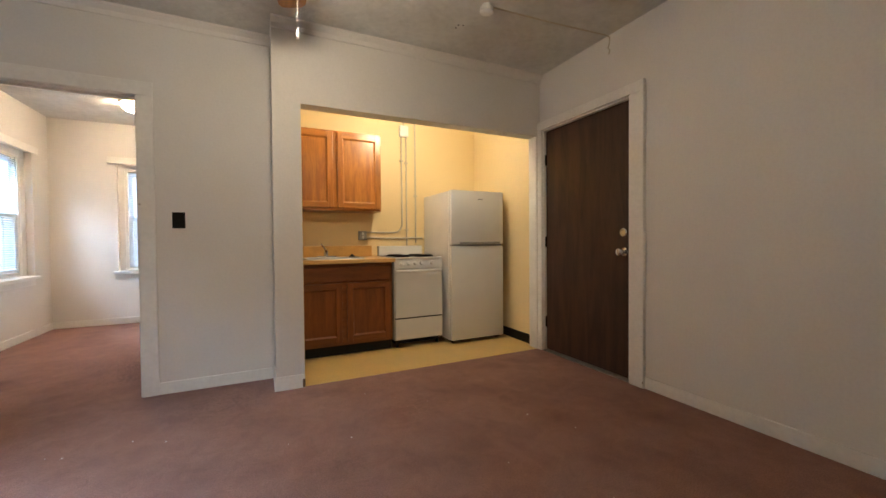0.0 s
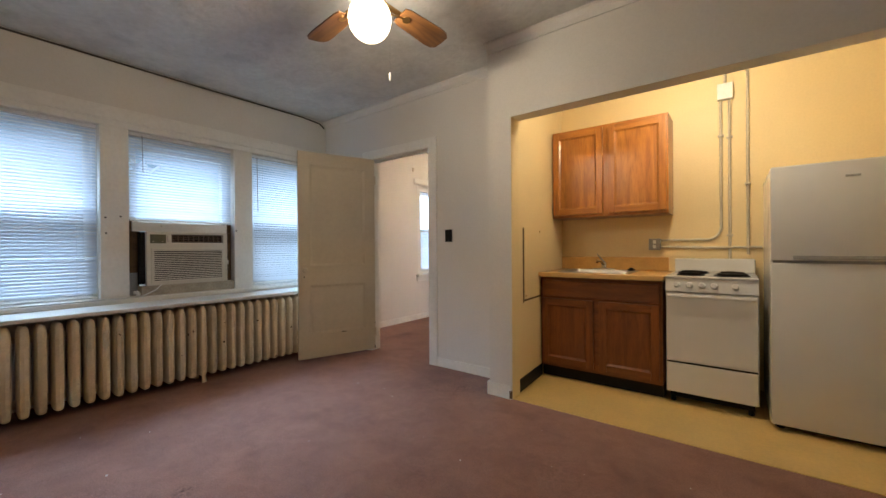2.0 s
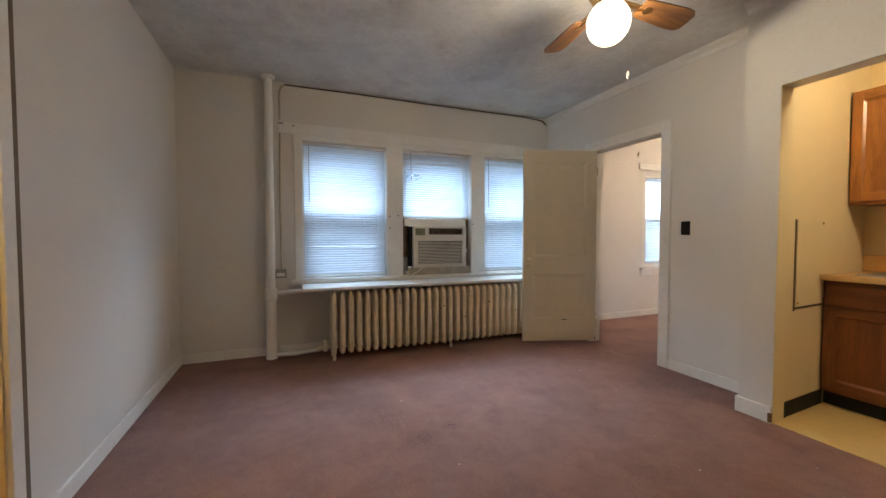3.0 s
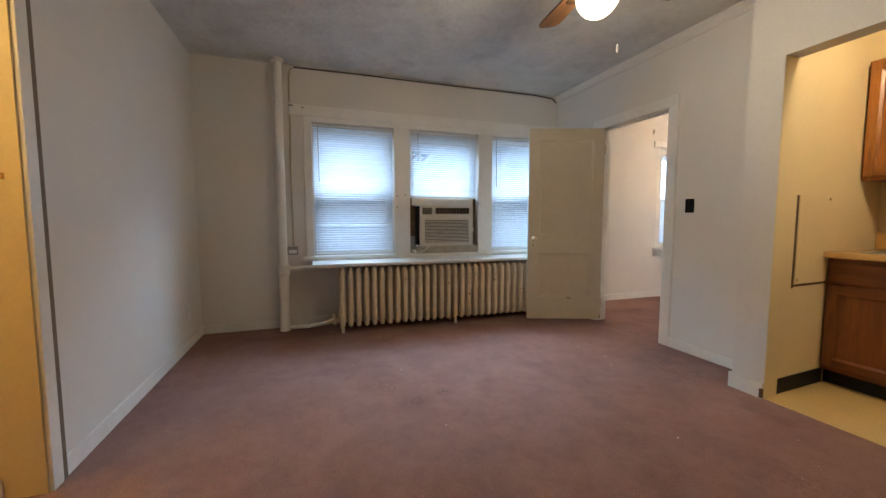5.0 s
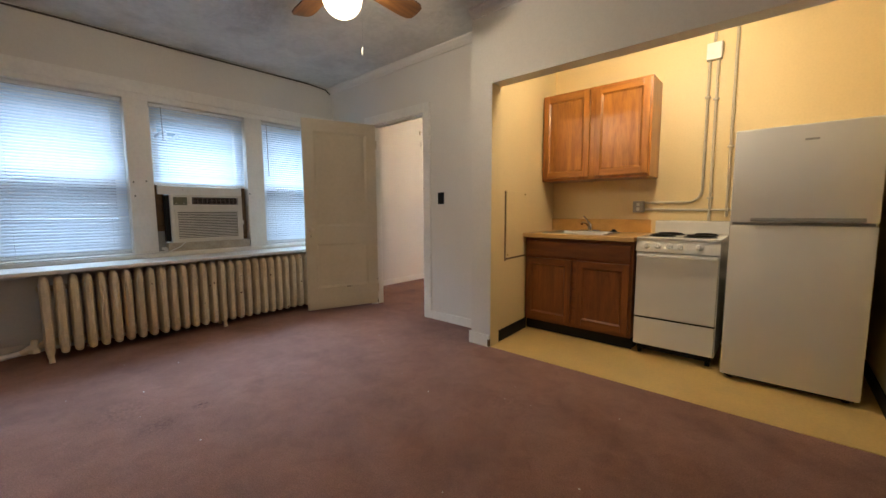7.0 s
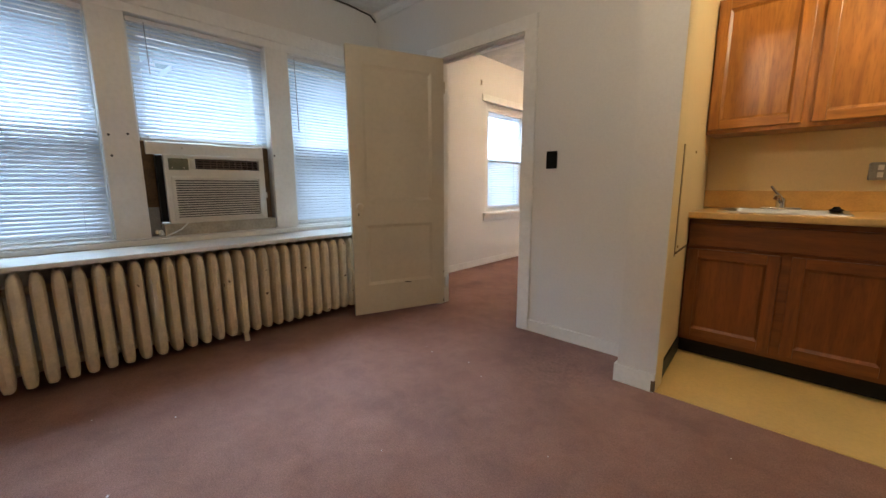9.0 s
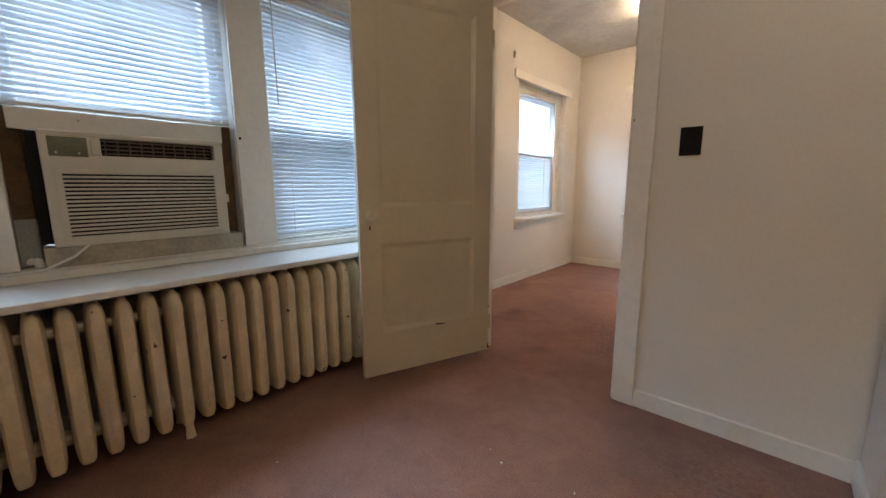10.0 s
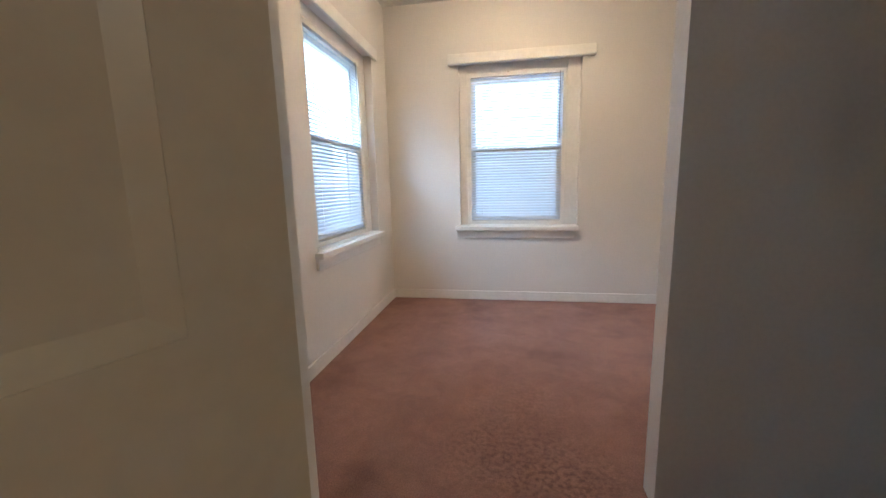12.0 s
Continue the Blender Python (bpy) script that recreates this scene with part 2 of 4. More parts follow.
WHITE = material("appliance_enamel", (0.74, 0.73, 0.71), 0.22, vary=0.015, fine=300, bump=0.08, depth=0.0006, coat=0.3)
DARK = material("dark_plastic", (0.008, 0.007, 0.007), 0.6, spec=0.15)
CHROME = material("chrome", (0.75, 0.75, 0.76), 0.16, metal=1, vary=0.04, bump=0.03)
STEEL = material("stainless", (0.42, 0.42, 0.41), 0.38, metal=1, vary=0.05, bump=0.05)
BRASS = material("aged_brass", (0.55, 0.36, 0.14), 0.3, metal=1, vary=0.1)
CONDUIT = material("painted_conduit", (0.56, 0.49, 0.37), 0.45, vary=0.06, fine=50)
COUNTER = material("laminate_counter", (0.60, 0.34, 0.10), 0.35, vary=0.08, scale=9, fine=120, bump=0.05)
DARK_CONDUIT = material("dark_conduit", (0.09, 0.075, 0.065), 0.7, vary=0.15, fine=60)
ACP = material("ac_plastic", (0.66, 0.63, 0.56), 0.45, vary=0.04, scale=8, fine=120, bump=0.1)
LOUVRE = material("brown_louvre_plastic", (0.20, 0.14, 0.11), 0.4, vary=0.1)
PLATE = material("control_plate", (0.30, 0.32, 0.24), 0.22, metal=0.6, vary=0.12, scale=20)
CARD = material("brown_filler_board", (0.15, 0.085, 0.035), 0.8, vary=0.2, scale=14)
DIRTY = material("dirty_painted_wood", (0.46, 0.41, 0.33), 0.6, vary=0.12, scale=9, fine=60)
BAND = material("brown_strip", (0.20, 0.15, 0.105), 0.7, vary=0.12, scale=9)
TAPE = material("grey_tape", (0.35, 0.35, 0.34), 0.4, vary=0.1)
OAK = wood("oak_upper", (0.42, 0.163, 0.028), (0.27, 0.096, 0.016), 0.32)
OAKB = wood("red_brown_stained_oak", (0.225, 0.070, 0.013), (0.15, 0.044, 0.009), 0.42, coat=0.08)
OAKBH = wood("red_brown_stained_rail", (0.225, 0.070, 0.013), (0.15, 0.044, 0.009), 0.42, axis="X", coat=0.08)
OAKH = wood("oak_rail", (0.42, 0.163, 0.028), (0.27, 0.096, 0.016), 0.32, axis="X")
WALNUT = wood("dark_veneer", (0.062, 0.025, 0.014), (0.030, 0.012, 0.007), 0.55, scale=0.7, coat=0.0)
BLADE = wood("fan_blade_wood", (0.22, 0.10, 0.028), (0.09, 0.038, 0.014), 0.45, axis="X", scale=0.8)
CORK = material("counter_edge", (0.66, 0.42, 0.16), 0.4, vary=0.08)
stained(CARPET, [(-0.485, 0.755, 0.08, 0.32), (-0.40, 0.54, 0.16, 0.18), (-0.72, 0.43, 0.22, 0.16), (-1.1, 3.82, 0.38, 0.23), (-1.4, 3.95, 0.35, 0.16), (-0.95, 3.45, 0.32, 0.21), (-1.25, 4.3, 0.4, 0.11), (0.84, 1.92, 0.3, 0.08), (-0.25, 2.55, 0.5, 0.13), (0.3, 1.53, 0.25, 0.07)])
mottled(CARPET, 130, 0.76, 0.002)
mottled(CARPET, 9, 0.86, 0.001, 0.8)
mottled(CEIL, 3.2, 0.86, 0.012, 0.6)
chipped(RADP, (0.10, 0.05, 0.025), 17, 0.735)
chipped(TRIM, (0.30, 0.24, 0.17), 11, 0.76)


def hazy_distance(name, low, high, strength):
    """A glowing sheet for the unseen overcast street, in soft uneven patches."""
    m = bpy.data.materials.new(name)
    m.use_nodes = True
    n, l = m.node_tree.nodes, m.node_tree.links
    tc, ns, r, em = n.new("ShaderNodeTexCoord"), n.new("ShaderNodeTexNoise"), n.new("ShaderNodeValToRGB"), n.new("ShaderNodeEmission")
    ns.inputs["Scale"].default_value, ns.inputs["Detail"].default_value = 0.45, 4
    r.color_ramp.elements[0].position, r.color_ramp.elements[1].position = 0.38, 0.6
    r.color_ramp.elements[0].color, r.color_ramp.elements[1].color = (*low, 1), (*high, 1)
    l.new(tc.outputs["Object"], ns.inputs["Vector"])
    l.new(ns.outputs["Fac"], r.inputs["Fac"])
    l.new(r.outputs["Color"], em.inputs["Color"])
    em.inputs["Strength"].default_value = strength
    l.new(em.outputs[0], n["Material Output"].inputs["Surface"])
    return m


DISTANCE = hazy_distance("hazy_distance", (0.36, 0.47, 0.58), (0.80, 0.90, 1.0), 1.05)
SLAT, GLASS, SCREEN = slat_material(), glass_material(), mesh_screen()
DOMEM = glow("dome_glass", (1.0, 0.71, 0.42), BED_DOME)
GLOBEM = globe_material()

# ---- mesh helpers ----
class Shape:
    """Collects boxes, tubes and turned forms into one mesh."""

    def __init__(self):
        self.bm = bmesh.new()

    def box(self, x0, x1, y0, y1, z0, z1, bevel=0.0, m=None):
        r = bmesh.ops.create_cube(self.bm, size=1.0)
        vs = r["verts"]
        bmesh.ops.scale(self.bm, vec=(x1 - x0, y1 - y0, z1 - z0), verts=vs)
        bmesh.ops.translate(self.bm, vec=((x0 + x1) / 2, (y0 + y1) / 2, (z0 + z1) / 2), verts=vs)
        if bevel:
            es = list({e for v in vs for e in v.link_edges})
            out = bmesh.ops.bevel(self.bm, geom=es, offset=bevel, segments=2, affect="EDGES", profile=0.6)
            vs = list({v for f in out["faces"] for v in f.verts} | {v for v in vs if v.is_valid})
        if m is not None:
            bmesh.ops.transform(self.bm, matrix=m, verts=vs)
        return self

    def tube(self, pts, r, seg=10):
        pts = [Vector(p) for p in pts]
        rings, up = [], None
        for i, p in enumerate(pts):
            d = (pts[min(i + 1, len(pts) - 1)] - pts[max(i - 1, 0)]).normalized()
            if up is None:
                up = d.orthogonal().normalized()
            up = (up - d * up.dot(d)).normalized()
            side = d.cross(up)
            rad = r[i] if isinstance(r, (list, tuple)) else r
            rings.append([self.bm.verts.new(p + rad * (math.cos(a) * up + math.sin(a) * side)) for a in [2 * math.pi * k / seg for k in range(seg)]])
        for a, b in zip(rings, rings[1:]):
            for k in range(seg):
                self.bm.faces.new((a[k], a[(k + 1) % seg], b[(k + 1) % seg], b[k]))
        self.bm.faces.new(rings[0][::-1])
        self.bm.faces.new(rings[-1])
        return self

    def turn(self, profile, m=None, seg=24):
        """profile: (radius, height) pairs turned about z."""
        m = m or Matrix()
        rings = [[self.bm.verts.new(m @ Vector((r * math.cos(2 * math.pi * k / seg), r * math.sin(2 * math.pi * k / seg), h))) for k in range(seg)] for r, h in profile]
        for a, b in zip(rings, rings[1:]):
            for k in range(seg):
                self.bm.faces.new((a[k], a[(k + 1) % seg], b[(k + 1) % seg], b[k]))
        if profile[0][0] > 1e-5:
            self.bm.faces.new(rings[0][::-1])
        if profile[-1][0] > 1e-5:
            self.bm.faces.new(rings[-1])
        return self

    def prism(self, outline, h0, h1, m=None):
        """outline: x, y pairs, drawn up from h0 to h1."""
        m = m or Matrix()
        a = [self.bm.verts.new(m @ Vector((x, y, h0))) for x, y in outline]
        b = [self.bm.verts.new(m @ Vector((x, y, h1))) for x, y in outline]
        self.bm.faces.new(a[::-1])
        self.bm.faces.new(b)
        for k in range(len(a)):
            q = (k + 1) % len(a)
            self.bm.faces.new((a[k], a[q], b[q], b[k]))
        return self

    def mesh(self, name, mat, smooth=False):
        bmesh.ops.remove_doubles(self.bm, verts=self.bm.verts, dist=1e-6)
        bmesh.ops.recalc_face_normals(self.bm, faces=self.bm.faces)
        me = bpy.data.meshes.new(name)
        self.bm.to_mesh(me)
        self.bm.free()
        me.materials.append(mat)
        if smooth:
            for p in me.polygons:
                p.use_smooth = True
            me.set_sharp_from_angle(angle=radians(35))
        return me

    def ob(self, name, mat, parent=None, smooth=False):
        o = new(name, self.mesh(name, mat, smooth))
        if parent:
            o.parent = parent
        return o


def root(name, at=(0, 0, 0)):
    o = new(name)
    o.empty_display_size = 0.1
    o.location = at
    return o


def struct(o, label, category):
    return tagged(o, label, category, kind="structure")


def holed(axis, p0, p1, u0, u1, z0, z1, holes=()):
    """A wall of thickness p0..p1 across an axis, from u0 to u1, with openings (u0, u1, z0, z1)."""
    s = Shape()
    us = sorted({u0, u1, *(v for h in holes for v in h[:2])})
    zs = sorted({z0, z1, *(v for h in holes for v in h[2:])})

    def solid(i, j):
        if not (0 <= i < len(us) - 1 and 0 <= j < len(zs) - 1):
            return False
        u, z = (us[i] + us[i + 1]) / 2, (zs[j] + zs[j + 1]) / 2
        return not any(h[0] < u < h[1] and h[2] < z < h[3] for h in holes)

    def P(p, u, z):
        return s.bm.verts.new((p, u, z) if axis == "x" else (u, p, z))

    for i in range(len(us) - 1):
        for j in range(len(zs) - 1):
            if not solid(i, j):
                continue
            a, b, c, d = us[i], us[i + 1], zs[j], zs[j + 1]
            for p in (p0, p1):
                s.bm.faces.new([P(p, a, c), P(p, b, c), P(p, b, d), P(p, a, d)])
            for (di, dj), (e, f) in (((-1, 0), ((a, c), (a, d))), ((1, 0), ((b, c), (b, d))), ((0, -1), ((a, c), (b, c))), ((0, 1), ((a, d), (b, d)))):
                if not solid(i + di, j + dj):
                    s.bm.faces.new([P(p0, *e), P(p0, *f), P(p1, *f), P(p1, *e)])
    return s


# ---- the plan ----
XW, XE, YS, YN, YK, H = -2.42, 2.43, -1.07, 2.93, 2.62, 2.65
KX0, KX1, KY = 0.24, 2.40, 3.90
BY, BX = 6.085, 0.0
Z0, Z1 = 0.730, 2.106
WINS = ((-0.012, 0.832), (1.015, 1.842), (2.022, 2.80))
BW = (4.730, 5.615)
BZ0, BZ1 = 0.708, 2.060
BN = (-1.680, -0.812)

struct(Shape().box(XW - 0.3, 2.7, -2.6, BY + 0.3, -0.12, 0.0).ob("floor", CARPET), "worn mauve brown carpet with dark stains", "floor")
struct(Shape().box(KX0, KX1, YK + 0.005, YK + 0.12, 0.0, 0.004).box(0.13, KX1 + 0.04, YK + 0.12, KY, 0.0, 0.004).ob("floor_kitchen", VINYL), "yellowish vinyl floor of the kitchen niche", "floor")
struct(Shape().box(XW - 0.3, 2.7, -2.6, BY + 0.3, H, H + 0.12).ob("ceiling", CEIL), "uneven textured off-white ceiling with stains", "ceiling")
struct(holed("x", XW - 0.26, XW, YS - 0.12, BY + 0.26, 0, H, [(a, b, Z0, Z1) for a, b in WINS] + [(BW[0] - 0.115, BW[1] + 0.10, BZ0 - 0.04, 2.135)]).ob("wall_west", WALL), "off-white painted plaster wall with windows", "wall")
struct(holed("y", BY, BY + 0.26, XW, BX + 0.12, 0, H, [(BN[0] - 0.068, BN[1] + 0.11, BZ0 - 0.04, 2.135)]).ob("wall_bedroom_north", WALL), "cream painted bedroom wall with a window", "wall")
struct(holed("y", YN, YN + 0.12, XW, 0.05, 0, H, [(-1.645, -0.785, -0.01, 2.09)]).ob("wall_north", WALL), "off-white wall with the bedroom doorway", "wall")
struct(Shape().box(0.05, KX0, YK, YK + 0.12, 0, H).box(0.05, 0.12, YK + 0.12, KY + 0.12, 0, H).ob("wall_niche_side", WALL), "painted wall end beside the kitchen niche", "wall")
struct(Shape().box(KX0, KX1, YK, YK + 0.12, 2.073, H).ob("wall_header", WALL), "painted header over the kitchen niche", "wall")
struct(Shape().box(0.12, KX1 + 0.16, KY, KY + 0.12, 0, H).ob("wall_kitchen_back", KWALL), "painted back wall of the kitchen niche", "wall")
struct(Shape().box(KX1, KX1 + 0.16, YK, YK + 0.12, 0, H).ob("wall_niche_jamb", WALL), "painted wall end at the niche corner", "wall")
struct(Shape().box(KX1 + 0.04, KX1 + 0.16, YK + 0.12, KY, 0, H).ob("wall_kitchen_east", KWALL), "painted side wall of the kitchen niche", "wall")
struct(holed("x", XE, XE + 0.12, YS, YK, 0, H, [(1.60, 2.565, -0.01, 2.118)]).ob("wall_east", WALL), "off-white wall with the entry door", "wall")
struct(holed("y", YS - 0.12, YS, XW, XE + 0.12, 0, H, [(-0.14, 0.62, -0.01, 2.05)]).ob("wall_south", WALL), "off-white painted wall with a doorway", "wall")
# the paint colour of the hall walls also carries the bulb's yellow light
struct(Shape().box(-0.26, -0.14, -2.5, YS - 0.12, 0, H).ob("wall_hall_west", KWALL), "yellow painted hall wall with the bulb's light in its colour", "wall")
struct(Shape().box(0.9, 1.02, -2.5, YS - 0.12, 0, H).ob("wall_hall_east", KWALL), "yellow painted hall wall with the bulb's light in its colour", "wall")
struct(Shape().box(-0.26, 1.02, -2.6, -2.5, 0, H).ob("wall_hall_south", KWALL), "yellow painted hall end wall with the bulb's light in its colour", "wall")
struct(Shape().box(BX, BX + 0.12, 3.825, BY, 0, H).ob("wall_bedroom_east", WALL), "cream painted bedroom wall", "wall")
struct(Shape().box(-0.842, 0.05, 3.73, 3.825, 0.012, H).ob("wall_closet", WALL), "thin white closet partition without a baseboard", "wall")
struct(Shape().box(XE + 0.12, XE + 0.2, 1.2, 2.8, 0, H).ob("wall_corridor", WALL), "corridor wall behind the entry door", "wall")


def baseboard(pts, h=0.085, t=0.014):
    s = Shape()
    for x0, x1, y0, y1 in pts:
        s.box(x0, x1, y0, y1, 0, h, bevel=0.004)
    return struct(s.ob("baseboard", TRIM), "white painted wooden baseboard", "baseboard")


baseboard([(XW, -1.737, YN - 0.014, YN), (-0.694, 0.05, YN - 0.014, YN)])
baseboard([(0.036, 0.05, YK - 0.014, YN - 0.014), (0.0361, KX0 + 0.0, YK - 0.016, YK - 0.0005)], h=0.10)
baseboard([(XE - 0.014, XE, YS + 0.014, 1.48)])
baseboard([(XW, -0.242, YS, YS + 0.014), (0.688, XE, YS, YS + 0.014)])
baseboard([(XW, XW + 0.014, YS + 0.014, -0.36), (XW, XW + 0.014, -0.24, 2.90)])
baseboard([(XW, XW + 0.014, 3.05, BY - 0.014), (XW, BX, BY - 0.014, BY)])
baseboard([(-0.14, -0.126, -2.5, YS - 0.14)])
struct(Shape().box(KX0, KX0 + 0.003, YK + 0.004, YK + 0.1205, 0.004, 2.073).prism([(0.12, YK + 0.1205), (0.226, YK + 0.1205), (0.152, KY), (0.12, KY)], 0, H).ob("wall_niche_lining", KWALL), "yellow painted side of the kitchen niche", "wall")
struct(Shape().box(KX0 - 0.04, KX1 - 0.013, YK + 0.1205, YK + 0.124, 2.073, H).ob("wall_header_back", KWALL), "yellow painted back of the header", "wall")
s = Shape()
s.prism([(0.2255, YK + 0.121), (0.234, YK + 0.121), (0.2012, 3.27), (0.1925, 3.27)], 0.004, 0.10).box(KX1 + 0.032, KX1 + 0.04, YK + 0.121, KY, 0.004, 0.10, bevel=0.002)
struct(s.ob("baseboard_kitchen", BLACKV), "black vinyl cove base in the kitchen", "baseboard")


def cove(name, p, q, into):
    """A small quarter moulding under the ceiling from p to q; into: the way out of the wall."""
    p, q, n = Vector(p), Vector(q), Vector(into)
    s = Shape()
    prof = [(0, 0), (0.012, 0), (0.02, 0.03), (0.05, 0.055), (0.05, 0.07), (0, 0.07)]
    rows = [[s.bm.verts.new(e + n * a + Vector((0, 0, H - 0.07 + b))) for a, b in prof] for e in (p, q)]
    for k in range(len(prof)):
        j = (k + 1) % len(prof)
        s.bm.faces.new((rows[0][k], rows[0][j], rows[1][j], rows[1][k]))
    s.bm.faces.new(rows[0])
    s.bm.faces.new(rows[1][::-1])
    return struct(s.ob(name, WALL), "small painted cove moulding under the ceiling", "trim")


cove("trim_cove_north", (XW, YN, 0), (0.05, YN, 0), (0, -1, 0))
cove("trim_cove_header", (0.05, YK, 0), (XE, YK, 0), (0, -1, 0))

# glowing sheets for the unseen street, added to brighten blinds and rooms
struct(Shape().box(-9.2, -9.0, -12, 18, -4, 5.0).ob("backdrop_west", DISTANCE), "glowing pale backdrop sheet for the unseen street outside", "backdrop")
struct(Shape().box(-8.5, 8, 12.0, 12.2, -4, 5.0).ob("backdrop_north", DISTANCE), "glowing pale backdrop sheet for the unseen street outside", "backdrop")

# ---- doorways ----
def casing(name, axis, face, out, u0, u1, top, w=0.095, t=0.018, head=None, label="white painted door casing"):
    """Boards round an opening u0..u1 on the wall face; out: +1 or -1 along the axis."""
    s = Shape()
    a, b = sorted((face, face + out * t))
    head = head or w
    for v0, v1, z0, z1 in ((u0 - w, u0, 0, top), (u1, u1 + w, 0, top), (u0 - w, u1 + w, top, top + head)):
        if v1 - v0 < 0.005:
            continue
        if axis == "y":
            s.box(v0, v1, a, b, z0, z1, bevel=0.004)
        else:
            s.box(a, b, v0, v1, z0, z1, bevel=0.004)
    return struct(s.ob(name, TRIM), label, "trim")


casing("trim_bedroom_door", "y", YN, -1, -1.64, -0.79, 2.08)
casing("trim_bedroom_door_inside", "y", YN + 0.12, 1, -1.64, -0.79, 2.08)
s = Shape().box(-1.645, -1.617, YN, YN + 0.12, 0, 2.09).box(-0.80, -0.785, YN, YN + 0.12, 0, 2.09).box(-1.617, -0.80, YN, YN + 0.12, 2.075, 2.09)
s.box(-0.812, -0.80, YN + 0.05, YN + 0.085, 0, 2.075, bevel=0.003).box(-1.617, -0.812, YN + 0.05, YN + 0.085, 2.063, 2.075, bevel=0.003)
struct(s.ob("trim_bedroom_jamb", TRIM), "white painted door jamb with a stop", "trim")
casing("trim_hall_door", "y", YS, 1, -0.14, 0.62, 2.05, w=0.066)
# the lining's yellow colour stands in for hall light on the jamb
struct(Shape().box(-0.14, -0.134, YS - 0.12, YS - 0.002, 0, 2.044).box(0.614, 0.62, YS - 0.12, YS - 0.002, 0, 2.044).box(-0.134, 0.614, YS - 0.12, YS - 0.002, 2.044, 2.05).ob("trim_hall_lining", KWALL), "yellow painted hall doorway lining with the bulb's light in its colour", "trim")
struct(Shape().box(-0.240, -0.208, YS, YS + 0.014, 0, 2.11, bevel=0.003).ob("trim_hall_backband", BAND), "brown strip along the door casing", "trim")
s = Shape().box(XE - 0.03, XE, 1.482, 1.60, 0, 2.118, bevel=0.005).box(XE - 0.03, XE, 2.565, 2.618, 0, 2.118, bevel=0.005).box(XE - 0.03, XE, 1.482, 2.618, 2.118, 2.195, bevel=0.005)
s.box(XE, XE + 0.12, 1.60, 1.612, 0, 2.118).box(XE, XE + 0.12, 2.553, 2.565, 0, 2.118).box(XE, XE + 0.12, 1.612, 2.553, 2.106, 2.118)
struct(s.ob("trim_entry_door", TRIM), "chipped white painted entry door casing", "trim")
struct(Shape().box(XE - 0.02, XE + 0.12, 1.612, 2.553, 0, 0.014, bevel=0.004).ob("trim_threshold", STEEL), "worn metal door threshold", "threshold")
struct(Shape().box(KX1 - 0.012, KX1 - 0.001, YK + 0.001, YK + 0.115, 0.0, 2.073, bevel=0.003).ob("trim_niche_edge", TRIM), "painted board lining the niche edge", "trim")


def entry_door():
    d = root("entry_door", (XE + 0.02, 2.08, 0))
    x = 0.0
    Shape().box(x, x + 0.042, -0.463, 0.468, 0.016, 2.101, bevel=0.002).ob("leaf", WALNUT, d)
    h = Shape()
    for z in (0.28, 1.05, 1.83):
        h.box(-0.006, 0.004, 0.463, 0.474, z - 0.05, z + 0.05, bevel=0.002)
        h.tube([(-0.007, 0.469, z - 0.05), (-0.007, 0.469, z + 0.05)], 0.006, 8)
    h.ob("hinge", DARK, d, True)
    to = pose(0, 0, 0, 0, -90, 0)
    k = Shape().turn([(0.032, 0), (0.032, 0.008), (0.012, 0.012), (0.011, 0.034), (0.024, 0.042), (0.029, 0.055), (0.026, 0.068), (0.012, 0.074), (0.0, 0.075)], pose(0, -0.408, 0.972) @ to)
    k.ob("knob", CHROME, d, True)
    b = Shape().turn([(0.033, 0), (0.033, 0.012), (0.026, 0.018), (0.02, 0.018), (0.018, 0.014), (0.0, 0.014)], pose(0, -0.404, 1.118) @ to)
    b.ob("deadbolt", CHROME, d, True)
    return tagged(d, "dark brown veneer entry door with chrome knob and deadbolt", "door")


entry_door()


